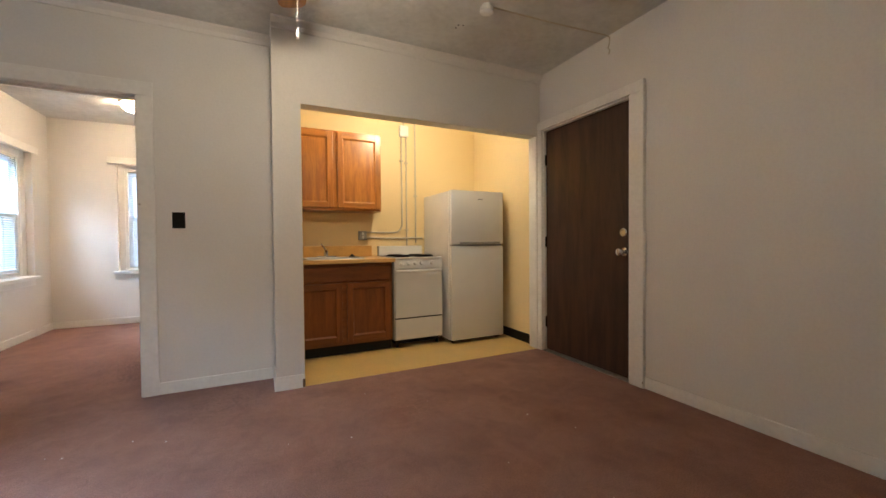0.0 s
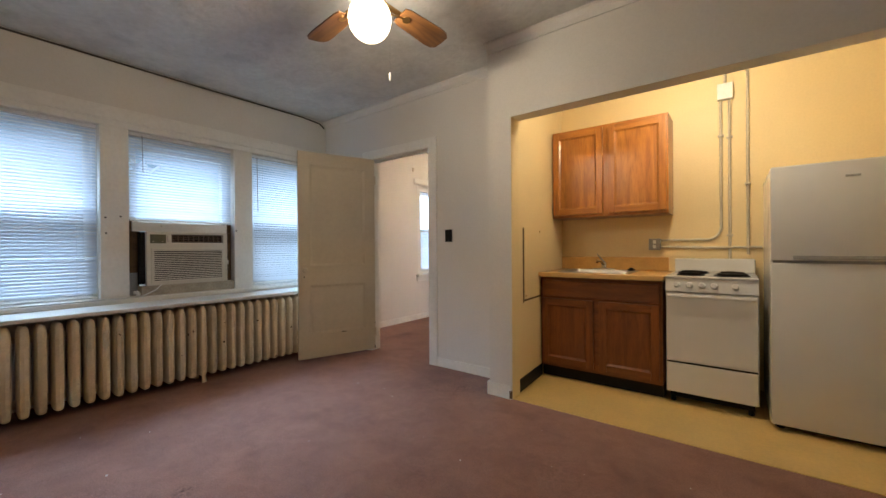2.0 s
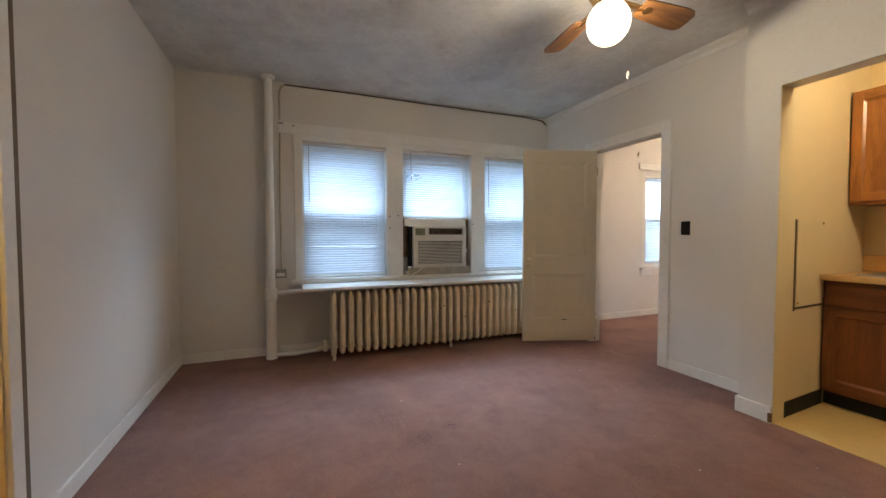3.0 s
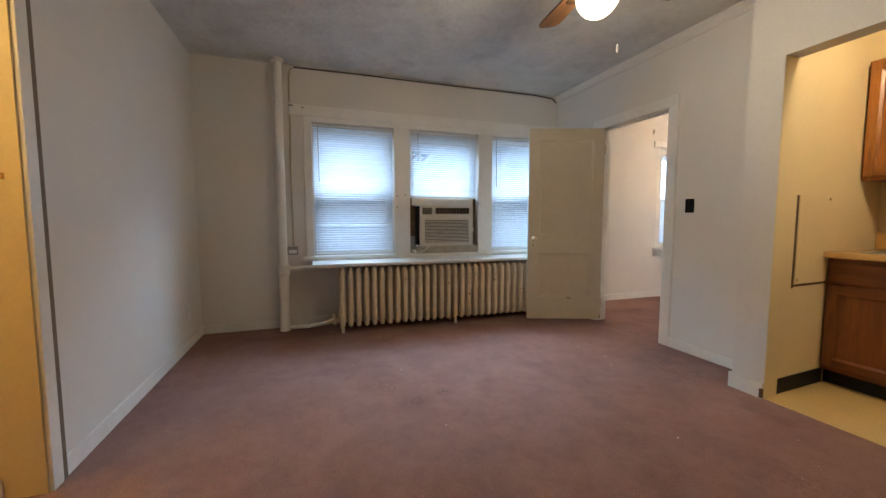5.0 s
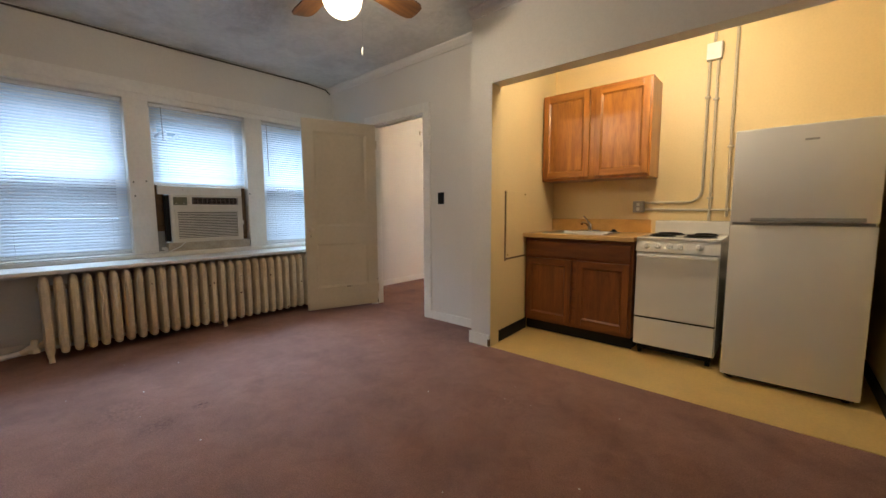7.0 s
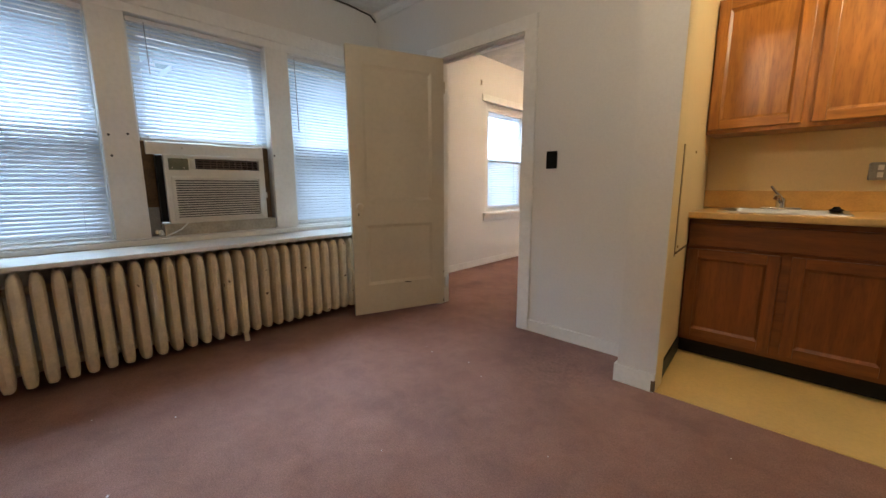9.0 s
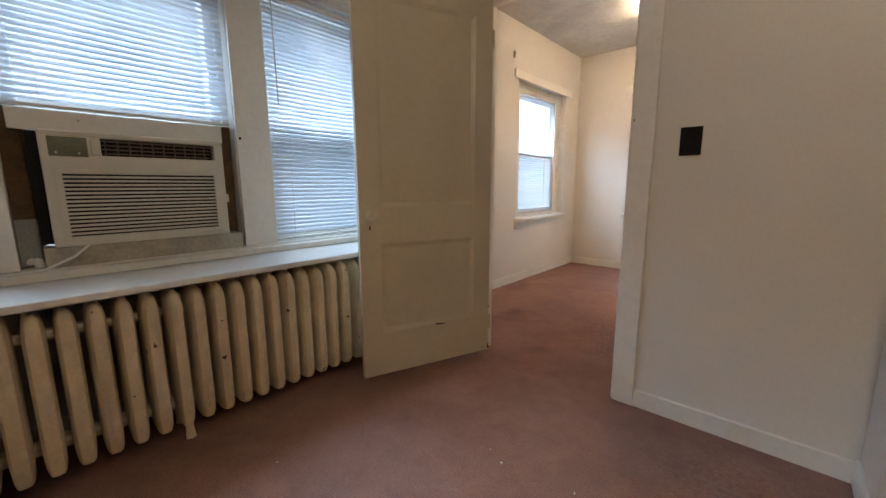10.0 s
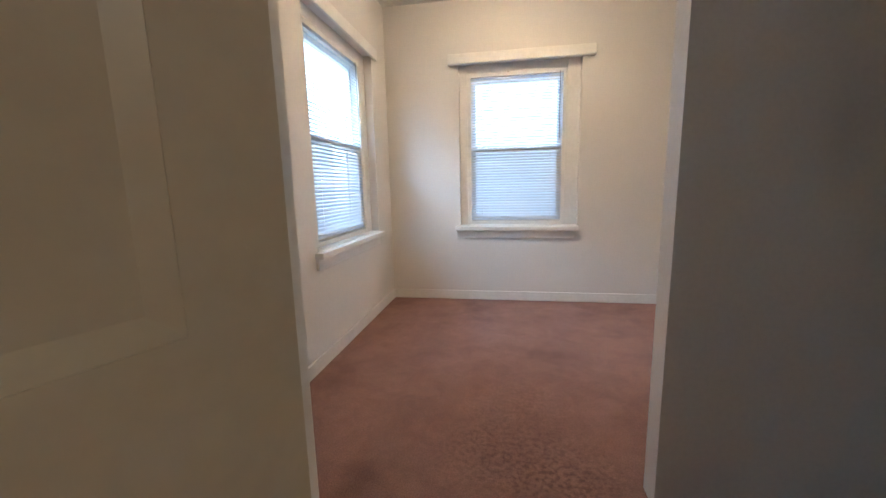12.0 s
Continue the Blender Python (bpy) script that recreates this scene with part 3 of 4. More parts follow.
def panel_door():
    """The bedroom door, swung open into the room."""
    L = 0.79
    d = root("bedroom_door", (-1.548, 2.916, 0))
    ang = math.degrees(math.atan2(2.17 - 2.916, -1.815 + 1.548))
    d.matrix_world = pose(-1.548, 2.916, 0, 0, 0, ang)
    z0, z1, t = 0.035, 2.072, 0.036
    s = Shape()
    rails = ((z0, 0.27), (0.755, 0.945), (1.95, z1))
    for a, b in rails:
        s.box(0.11, L - 0.11, -t, 0, a, b)
    s.box(0, 0.11, -t, 0, z0, z1).box(L - 0.11, L, -t, 0, z0, z1)
    s.ob("leaf_frame", DOORP, d)
    for a, b in ((0.27, 0.755), (0.945, 1.95)):
        p = Shape().box(0.12, L - 0.12, -t + 0.012, -0.012, a + 0.01, b - 0.01)
        # wide sloped sticking round the sunk panel, on both faces
        for y0, y1 in ((-0.0015, -0.0118), (-t + 0.0015, -t + 0.0118)):
            k = 0.024
            lip = [p.bm.verts.new(v) for v in ((0.11, y0, a), (L - 0.11, y0, a), (L - 0.11, y0, b), (0.11, y0, b))]
            inn = [p.bm.verts.new(v) for v in ((0.11 + k, y1, a + k), (L - 0.11 - k, y1, a + k), (L - 0.11 - k, y1, b - k), (0.11 + k, y1, b - k))]
            for e in range(4):
                p.bm.faces.new((lip[e], lip[(e + 1) % 4], inn[(e + 1) % 4], inn[e]))
        p.ob("panel", DOORP, d)
    for side, y in ((1, 0.0), (-1, -t)):
        pl = Shape().box(L - 0.075, L - 0.03, min(y, y + side * 0.005), max(y, y + side * 0.005), 0.785, 0.965, bevel=0.002)
        pl.ob("lock_plate", DOORP, d)
        k = Shape().turn([(0.017, 0), (0.012, 0.006), (0.010, 0.026), (0.022, 0.034), (0.027, 0.047), (0.022, 0.06), (0.0, 0.066)], pose(L - 0.052, y + side * 0.005, 0.908) @ pose(0, 0, 0, -90 * side, 0, 0))
        k.ob("knob", DOORP, d, True)
        Shape().box(L - 0.056, L - 0.049, min(y + side * 0.004, y + side * 0.0062), max(y + side * 0.004, y + side * 0.0062), 0.832, 0.852).ob("keyhole", DARK, d)
    h = Shape()
    for z in (0.22, 1.85):
        h.tube([(-0.005, 0.004, z - 0.045), (-0.005, 0.004, z + 0.045)], 0.007, 8)
        h.box(-0.001, 0.003, -0.03, 0.002, z - 0.045, z + 0.045)
    h.ob("hinge", DOORP, d, True)
    Shape().prism([(0.30, 0.262), (0.36, 0.270), (0.372, 0.264), (0.33, 0.258)], 0.0002, 0.0012, Matrix(((1, 0, 0, 0), (0, 0, 1, 0), (0, 1, 0, 0), (0, 0, 0, 1)))).box(-0.002, 0.006, -0.012, 0.0015, 0.045, 0.075).box(-0.002, 0.004, -0.01, 0.001, 0.31, 0.325).ob("paint_chip", DARK, d)
    return tagged(d, "cream painted two-panel wooden door standing open", "door")


panel_door()
s = Shape().box(0.224, 0.2435, 2.6015, 2.6195, 0.004, 0.066, bevel=0.006)
struct(s.ob("trim_broken_end", CARD), "broken bare wood end of the baseboard", "trim")
s = Shape().box(-0.8015, -0.7995, YN + 0.012, YN + 0.036, 0.87, 0.935).box(-0.8025, -0.8016, YN + 0.018, YN + 0.030, 0.895, 0.915)
struct(s.ob("trim_strike_plate", BRASS), "worn brass strike plate on the jamb", "strike plate")

# ---- windows ----
def to_wall(axis, face):
    """From (u along the wall, d out into the room, z) to the world."""
    if axis == "x":
        return Matrix(((0, 1, 0, face), (1, 0, 0, 0), (0, 0, 1, 0), (0, 0, 0, 1)))
    return Matrix(((1, 0, 0, 0), (0, -1, 0, face), (0, 0, 1, 0), (0, 0, 0, 1)))


def window(name, axis, face, u0, u1, z0, z1, lower_top=None):
    """A double-hung window with a screen outside its lower half."""
    w = root(name)
    w.matrix_world = to_wall(axis, face)
    s = Shape()
    f = 0.03
    s.box(u0 + 0.0005, u0 + f, -0.21, -0.07, z0 + 0.0005, z1).box(u1 - f, u1 - 0.0005, -0.21, -0.07, z0 + 0.0005, z1).box(u0 + f, u1 - f, -0.21, -0.07, z1 - f, z1 - 0.0005).box(u0 + f, u1 - f, -0.21, -0.07, z0 + 0.0005, z0 + f)
    s.ob("frame", TRIM, w)
    a, b, mid = u0 + f, u1 - f, (z0 + z1) / 2 + 0.01
    lift = (lower_top - mid) if lower_top else 0.0
    for nm, d0, d1, p, q in (("upper_sash", -0.165, -0.13, mid - 0.02, z1 - f), ("lower_sash", -0.125, -0.09, z0 + f + lift, mid + 0.02 + lift)):
        q = min(q, z1 - f - 0.004)
        s = Shape()
        s.box(a, a + 0.042, d0, d1, p, q, bevel=0.003).box(b - 0.042, b, d0, d1, p, q, bevel=0.003)
        s.box(a + 0.042, b - 0.042, d0, d1, p, p + 0.045, bevel=0.003).box(a + 0.042, b - 0.042, d0, d1, q - 0.042, q, bevel=0.003)
        s.ob(nm, TRIM, w)
        g = Shape().box(a + 0.042, b - 0.042, (d0 + d1) / 2 - 0.002, (d0 + d1) / 2 + 0.002, p + 0.045, q - 0.042).ob("pane", GLASS, w)
        g.visible_shadow = False
    if not lower_top:
        Shape().box(a, b, -0.192, -0.190, z0 + f, mid).ob("screen", SCREEN, w)
    return struct(w, "white painted double-hung window", "window")


for i, (a, b) in enumerate(WINS):
    window("window_%d" % (i + 1), "x", XW, a, b, Z0, Z1, 1.99 if i == 1 else None)
window("window_4", "x", XW, *BW, BZ0, BZ1)
window("window_5", "y", BY, *BN, BZ0, BZ1)


def blind(axis, face, u0, u1, top, bottom, d, tilt, wand, flaws=(), broken=(), label="white vinyl mini blind lowered, slats nearly closed"):
    """Head rail, slats, bottom rail, ladder cords and a wand."""
    r = root("window_blind")
    r.matrix_world = to_wall(axis, face)
    Shape().box(u0, u1, d - 0.014, d + 0.014, top - 0.028, top, bevel=0.002).ob("head_rail", WHITE, r)
    w = 0.0152
    rows = []
    for v in (-1, -0.33, 0.33, 1):
        rows.append((v * w, 0.0030 * (1 - v * v)))

    def strip(*spans):
        s = Shape()
        for a, b in spans:
            ends = [[s.bm.verts.new((u, p, q)) for p, q in rows] for u in (a, b)]
            for k in range(3):
                s.bm.faces.new((ends[0][k], ends[0][k + 1], ends[1][k + 1], ends[1][k]))
        return s.mesh("slat", SLAT, True)

    me = strip((u0 + 0.004, u1 - 0.004))
    n = int((top - 0.035 - bottom - 0.012) / 0.0245)
    rnd = random.Random(int(u0 * 100) + 7)
    for k in range(n):
        z = top - 0.042 - k * 0.0245
        gap = [(a, b) for f, a, b in broken if f == k]
        o = new("slat", strip((u0 + 0.004, u0 + gap[0][0]), (u0 + gap[0][1], u1 - 0.004)) if gap else me)
        o.parent = r
        if gap:
            # the snapped piece hangs askew from the cord
            q = new("slat", strip((0.0, 0.11)))
            q.parent = r
            q.matrix_local = pose(u0 + gap[0][0] + 0.01, d + 0.012, z - 0.065, 60, -42, 0)
        lean = tilt + rnd.uniform(-2.5, 2.5)
        roll = rnd.uniform(-0.12, 0.12)
        for f, extra, tip in flaws:
            if abs(k - f) < 1:
                lean, roll = extra, tip
        o.matrix_local = pose((u0 + u1) / 2, d, z, lean, roll, 0) @ pose(-(u0 + u1) / 2, 0, 0)
    Shape().box(u0 + 0.003, u1 - 0.003, d - 0.012, d + 0.012, bottom, bottom + 0.014, bevel=0.003).ob("bottom_rail", WHITE, r)
    for u in (u0 + 0.12, u1 - 0.12):
        for e in (-0.0145, 0.0145):
            Shape().tube([(u, d + e, top - 0.03), (u, d + e, bottom + 0.01)], 0.0009, 5).ob("ladder_cord", WHITE, r)
    Shape().tube([(u0 + wand, d + 0.018, top - 0.02), (u0 + wand + 0.004, d + 0.024, top - 0.02 - 0.42 * (top - bottom))], 0.0035, 6).ob("tilt_wand", TAPE, r)
    return tagged(r, label, "blind", group="window blinds")


blind("x", XW, WINS[0][0] + 0.008, WINS[0][1] - 0.008, Z1 - 0.004, Z0 + 0.010, -0.035, -46, 0.05, [(41, -30, 0.25)])
blind("x", XW, WINS[1][0] + 0.008, WINS[1][1] - 0.008, Z1 - 0.004, 1.362, -0.035, -46, 0.09, (), [(8, 0.02, 0.12), (9, 0.13, 0.20)], "white vinyl mini blind half lowered above the air conditioner")
blind("x", XW, WINS[2][0] + 0.008, WINS[2][1] - 0.008, Z1 - 0.004, Z0 + 0.010, -0.035, -46, 0.06)
blind("x", XW, BW[0] + 0.008, BW[1] - 0.008, BZ1 - 0.004, BZ0 + 0.010, -0.085, -40, 0.80)
blind("y", BY, BN[0] + 0.008, BN[1] - 0.008, BZ1 - 0.004, BZ0 + 0.010, -0.085, -46, 0.80)

# main room: casing round the three windows, header board and stool
s = Shape()
x0, x1 = XW, XW + 0.02
for a, b in ((-0.092, -0.014), (0.834, 1.013), (1.844, 2.020), (2.802, 2.90)):
    s.box(x0, x1, a, b, Z0 - 0.0, Z1 + 0.002, bevel=0.004)
s.box(x0, x1, -0.092, 2.90, Z1 + 0.002, 2.160, bevel=0.004).box(x0, x1 + 0.01, -0.228, 2.925, 2.160, 2.265, bevel=0.005)
struct(s.ob("trim_window_casing", TRIM), "white painted window casing with a long header board", "trim")
s = Shape().box(XW, XW + 0.085, -0.128, 2.90, 0.690, 0.724, bevel=0.006).box(XW, XW + 0.045, -0.11, 2.90, 0.724, 0.732)
struct(s.ob("trim_window_stool", TRIM), "white painted window stool", "trim")
sh = Shape().box(XW + 0.0, -1.98, -0.038, 2.70, 0.662, 0.6895, bevel=0.006).ob("radiator_shelf", SHELFP)
tagged(sh, "long white painted board shelf over the radiator", "shelf")
s = Shape().box(XW + 0.03, XW + 0.034, -0.226, -0.185, 2.247, 2.255)
tagged(s.ob("chipped_slot", DARK), "dark chip at the end of the header board", "chip")

# bedroom windows: casing, header board with blocks, stool and apron
def bedroom_trim(name, axis, face, u0, u1, a, b, out):
    """Recessed side and head boards, a projecting header, stool and apron; a, b: the widths of the side boards."""
    s = Shape()
    m = to_wall(axis, face)
    s.box(u0 - a, u0, -0.20, -0.065, BZ0, 2.135, bevel=0.004, m=m).box(u1, u1 + b, -0.20, -0.065, BZ0, 2.135, bevel=0.004, m=m)
    s.box(u0, u1, -0.20, -0.065, BZ1, 2.135, bevel=0.004, m=m)
    s.box(u0 - a - 0.09, u1 + b + 0.10, 0.0005, out, 2.120, 2.205, bevel=0.008, m=m)
    s.box(u0 - a, u1 + b, -0.20, 0.0, BZ0 - 0.04, BZ0 - 0.001, m=m).box(u0 - a - 0.045, u1 + b + 0.002, 0.0005, 0.055, BZ0 - 0.042, BZ0 - 0.004, bevel=0.006, m=m)
    s.box(u0 - a - 0.035, u1 + b - 0.03, 0.0005, 0.018, 0.595, BZ0 - 0.042, bevel=0.004, m=m)
    for u in (u0 - a - 0.06, u1 + b + 0.07):
        s.turn([(0.007, 0), (0.006, 0.004), (0.0, 0.005)], m @ pose(u, out, 2.165) @ pose(0, 0, 0, -90, 0, 0), 10)
    return struct(s.ob(name, TRIM), "cream painted window recess with sill and header", "trim")


bedroom_trim("trim_window_bedroom_west", "x", XW, *BW, 0.115, 0.10, 0.022)
bedroom_trim("trim_window_bedroom_north", "y", BY, *BN, 0.068, 0.11, 0.045)

# ---- radiator and its pipes ----
def radiator():
    r = root("radiator", (-2.09, 0.234, 0))
    s = Shape()
    prof = []
    # width along the row, depth, height
    for z, hw, hd in ((0.050, 0.012, 0.06), (0.060, 0.024, 0.082), (0.085, 0.028, 0.097), (0.13, 0.0302, 0.10), (0.56, 0.0302, 0.10), (0.595, 0.027, 0.096), (0.622, 0.022, 0.08), (0.64, 0.010, 0.05)):
        ring = []
        for k in range(14):
            a = 2 * math.pi * k / 14
            ca, sa = math.cos(a), math.sin(a)
            ring.append(s.bm.verts.new((hd * math.copysign(abs(ca) ** 0.6, ca), hw * math.copysign(abs(sa) ** 0.6, sa), z)))
        prof.append(ring)
    for a, b in zip(prof, prof[1:]):
        for k in range(14):
            s.bm.faces.new((a[k], a[(k + 1) % 14], b[(k + 1) % 14], b[k]))
    s.bm.faces.new(prof[0][::-1])
    s.bm.faces.new(prof[-1])
    s.tube([(-0.03, -0.0393, 0.13), (-0.03, 0.0393, 0.13)], 0.028, 10)
    s.tube([(-0.04, -0.0393, 0.54), (-0.04, 0.0393, 0.54)], 0.022, 10)
    me = s.mesh("section", RADP, True)
    f = Shape()
    for x in (-0.07, 0.07):
        f.tube([(x, 0, 0.10), (x, 0, 0.05), (x * 1.15, 0, 0.0)], [0.026, 0.015, 0.019], 8)
    fm = f.mesh("foot", RADP, True)
    for k in range(30):
        o = new("section", me)
        o.parent = r
        o.location = (0, k * 0.0787, 0)
        if k in (0, 15, 29):
            q = new("foot", fm)
            q.parent = r
            q.location = (0, k * 0.0787, 0)
    v = Shape().tube([(0, -0.03, 0.13), (0, -0.10, 0.12), (-0.02, -0.14, 0.09)], 0.024, 10)
    v.tube([(0, -0.075, 0.08), (0, -0.075, 0.18)], [0.026, 0.02], 10)
    v.ob("valve", RADP, r, True)
    return tagged(r, "long cream painted cast iron column radiator", "radiator")


radiator()
p = root("steam_riser", (-2.3, -0.31, 0))
s = Shape().turn([(0.052, 0), (0.052, 0.02), (0.046, 0.03), (0.046, 0.56), (0.056, 0.57), (0.056, 0.66), (0.04, 0.67), (0.036, H - 0.03), (0.06, H - 0.03), (0.06, H)], pose(0, 0, 0), 18)
s.ob("riser", TRIM, p, True)
Shape().tube([(0, 0.03, 0.625), (0.03, 0.18, 0.632), (0.03, 0.48, 0.636)], 0.021, 10).ob("branch", TRIM, p, True)
Shape().tube([(0.03, 0.05, 0.035), (0.1, 0.22, 0.05), (0.16, 0.40, 0.085)], 0.019, 10).ob("return_pipe", TRIM, p, True)
tagged(p, "white painted steam pipe from floor to ceiling", "pipe")

# ---- air conditioner ----
def air_conditioner():
    x1, y0, y1, z0, z1 = -2.36, 1.118, 1.757, 0.814, 1.272
    a = root("air_conditioner", (x1, (y0 + y1) / 2, z0))
    m = Matrix.Translation((-x1, -(y0 + y1) / 2, -z0))
    f0 = x1 - 0.045
    # the second box is a dark strip between the front and the filler board
    Shape().box(-2.95, f0, y0 + 0.02, y1 - 0.02, z0 + 0.012, z1 - 0.015, bevel=0.004, m=m).box(-2.47, f0, y0 - 0.034, y0 + 0.02, z0 + 0.012, z1 - 0.004, bevel=0.004, m=m).ob("case", DARK, a)
    s = Shape()
    # front frame round the two grilles
    s.box(f0, x1, y0, y1, z1 - 0.022, z1, bevel=0.006, m=m).box(f0, x1, y0, y1, z0, z0 + 0.033, bevel=0.006, m=m)
    s.box(f0, x1, y0, y0 + 0.045, z0 + 0.03, z1 - 0.02, bevel=0.006, m=m).box(f0, x1, y1 - 0.04, y1, z0 + 0.03, z1 - 0.02, bevel=0.006, m=m)
    s.box(f0, x1, y0 + 0.035, y1 - 0.035, z1 - 0.155, z1 - 0.092, bevel=0.004, m=m)
    s.box(f0, x1 - 0.002, y0 + 0.035, y0 + 0.18, z1 - 0.095, z1 - 0.02, bevel=0.003, m=m)
    s.box(f0, f0 + 0.008, y0 + 0.03, y1 - 0.03, z0 + 0.03, z1 - 0.02, m=m)
    s.ob("front", ACP, a)
    # the lift-out intake panel stands a little proud
    g = Shape()
    ga, gb, gc, gd = y0 + 0.03, y1 - 0.03, z0 + 0.022, z1 - 0.142
    g.box(x1 - 0.002, x1 + 0.008, ga, gb, gc, gc + 0.018, bevel=0.003, m=m).box(x1 - 0.002, x1 + 0.008, ga, gb, gd - 0.018, gd, bevel=0.003, m=m)
    g.box(x1 - 0.002, x1 + 0.008, ga, ga + 0.022, gc + 0.018, gd - 0.018, bevel=0.003, m=m).box(x1 - 0.002, x1 + 0.008, gb - 0.022, gb, gc + 0.018, gd - 0.018, bevel=0.003, m=m)
    for k in range(16):
        z = gc + 0.024 + k * 0.0163
        g.box(x1 - 0.008, x1 + 0.004, ga + 0.02, gb - 0.02, z, z + 0.0086, m=m)
    g.ob("intake_grille", ACP, a)
    g = Shape()
    for k in range(4):
        z = z1 - 0.084 + k * 0.0165
        g.box(x1 - 0.02, x1 - 0.005, y0 + 0.185, y1 - 0.038, z, z + 0.005, m=m)
    for k in range(10):
        y = y0 + 0.195 + k * 0.041
        g.box(x1 - 0.032, x1 - 0.026, y, y + 0.004, z1 - 0.09, z1 - 0.024, m=m)
    g.ob("outlet_louvre", LOUVRE, a)
    Shape().box(f0 + 0.008, f0 + 0.012, y0 + 0.18, y1 - 0.035, z1 - 0.092, z1 - 0.022, m=m).box(f0 + 0.008, x1 - 0.014, y0 + 0.045, y1 - 0.04, z0 + 0.034, z1 - 0.156, m=m).ob("grille_back", DARK, a)
    Shape().box(x1 - 0.004, x1 + 0.001, y0 + 0.024, y0 + 0.138, z1 - 0.100, z1 - 0.024, bevel=0.001, m=m).ob("control_panel", PLATE, a)
    Shape().turn([(0.004, 0), (0.003, 0.002), (0.0, 0.0025)], m @ pose(x1 + 0.001, y0 + 0.045, z1 - 0.086) @ pose(0, 0, 0, 0, 90, 0), 8).turn([(0.004, 0), (0.003, 0.002), (0.0, 0.0025)], m @ pose(x1 + 0.001, y0 + 0.11, z1 - 0.086) @ pose(0, 0, 0, 0, 90, 0), 8).ob("button", ACP, a, True)
    Shape().box(x1 - 0.003, x1 + 0.007, y0 + 0.148, y0 + 0.172, z1 - 0.09, z1 - 0.03, bevel=0.005, m=m).ob("dial", ACP, a, True)
    Shape().box(f0 + 0.01, x1 - 0.004, y1 - 0.001, y1 + 0.012, z0 + 0.16, z0 + 0.20, bevel=0.004, m=m).ob("side_catch", ACP, a, True)
    c = Shape().tube([(x1 + 0.004, y0 + 0.10, z0 + 0.004), (x1 + 0.035, y0 + 0.05, z0 - 0.035), (x1 + 0.03, y0 - 0.04, z0 - 0.078), (x1 + 0.02, y0 - 0.16, z0 - 0.084), (x1 + 0.01, y0 - 0.5, z0 - 0.084), (x1 + 0.012, y0 - 1.15, z0 - 0.084)], 0.0055, 7)
    bmesh.ops.transform(c.bm, matrix=m, verts=c.bm.verts)
    c.ob("power_cord", WHITE, a, True)
    return tagged(a, "dirty beige window air conditioner resting on the window stool", "air conditioner")


air_conditioner()
s = Shape().box(-2.60, -2.372, 1.085, 1.822, 0.7325, 0.8135, bevel=0.003)
tagged(s.ob("support_board", DIRTY), "dirty painted wooden block under the air conditioner", "board")
for y0, y1 in ((1.018, 1.095), (1.745, 1.839)):
    s = Shape().box(-2.50, -2.475, y0, y1, 0.7325, 1.36, bevel=0.002)
    tagged(s.ob("filler_board", CARD), "brown board filling the gap beside the air conditioner", "board", group="filler boards")
s = Shape().box(-2.474, -2.470, 1.019, 1.083, 0.735, 0.925, bevel=0.001)
tagged(s.ob("tape_patch", TAPE), "silver tape patch low on the filler board", "tape")
s = Shape().box(-2.4745, -2.448, 1.045, 1.79, 1.275, 1.356, bevel=0.004).box(-2.4475, -2.444, 1.40, 1.46, 1.322, 1.328)
tagged(s.ob("sash_rail", TRIM), "white painted sash rail above the air conditioner", "window part")
rnd = random.Random(12)
s = Shape()
for k in range(7):
    bmesh.ops.create_icosphere(s.bm, subdivisions=1, radius=rnd.uniform(0.012, 0.02), matrix=pose(-2.405 + rnd.uniform(-0.02, 0.02), 1.062 + rnd.uniform(-0.022, 0.022), 0.748 + rnd.uniform(-0.002, 0.02)))
tagged(s.ob("foam_scrap", SHELFP, None, True), "crumpled white foam scrap on the window stool", "foam")

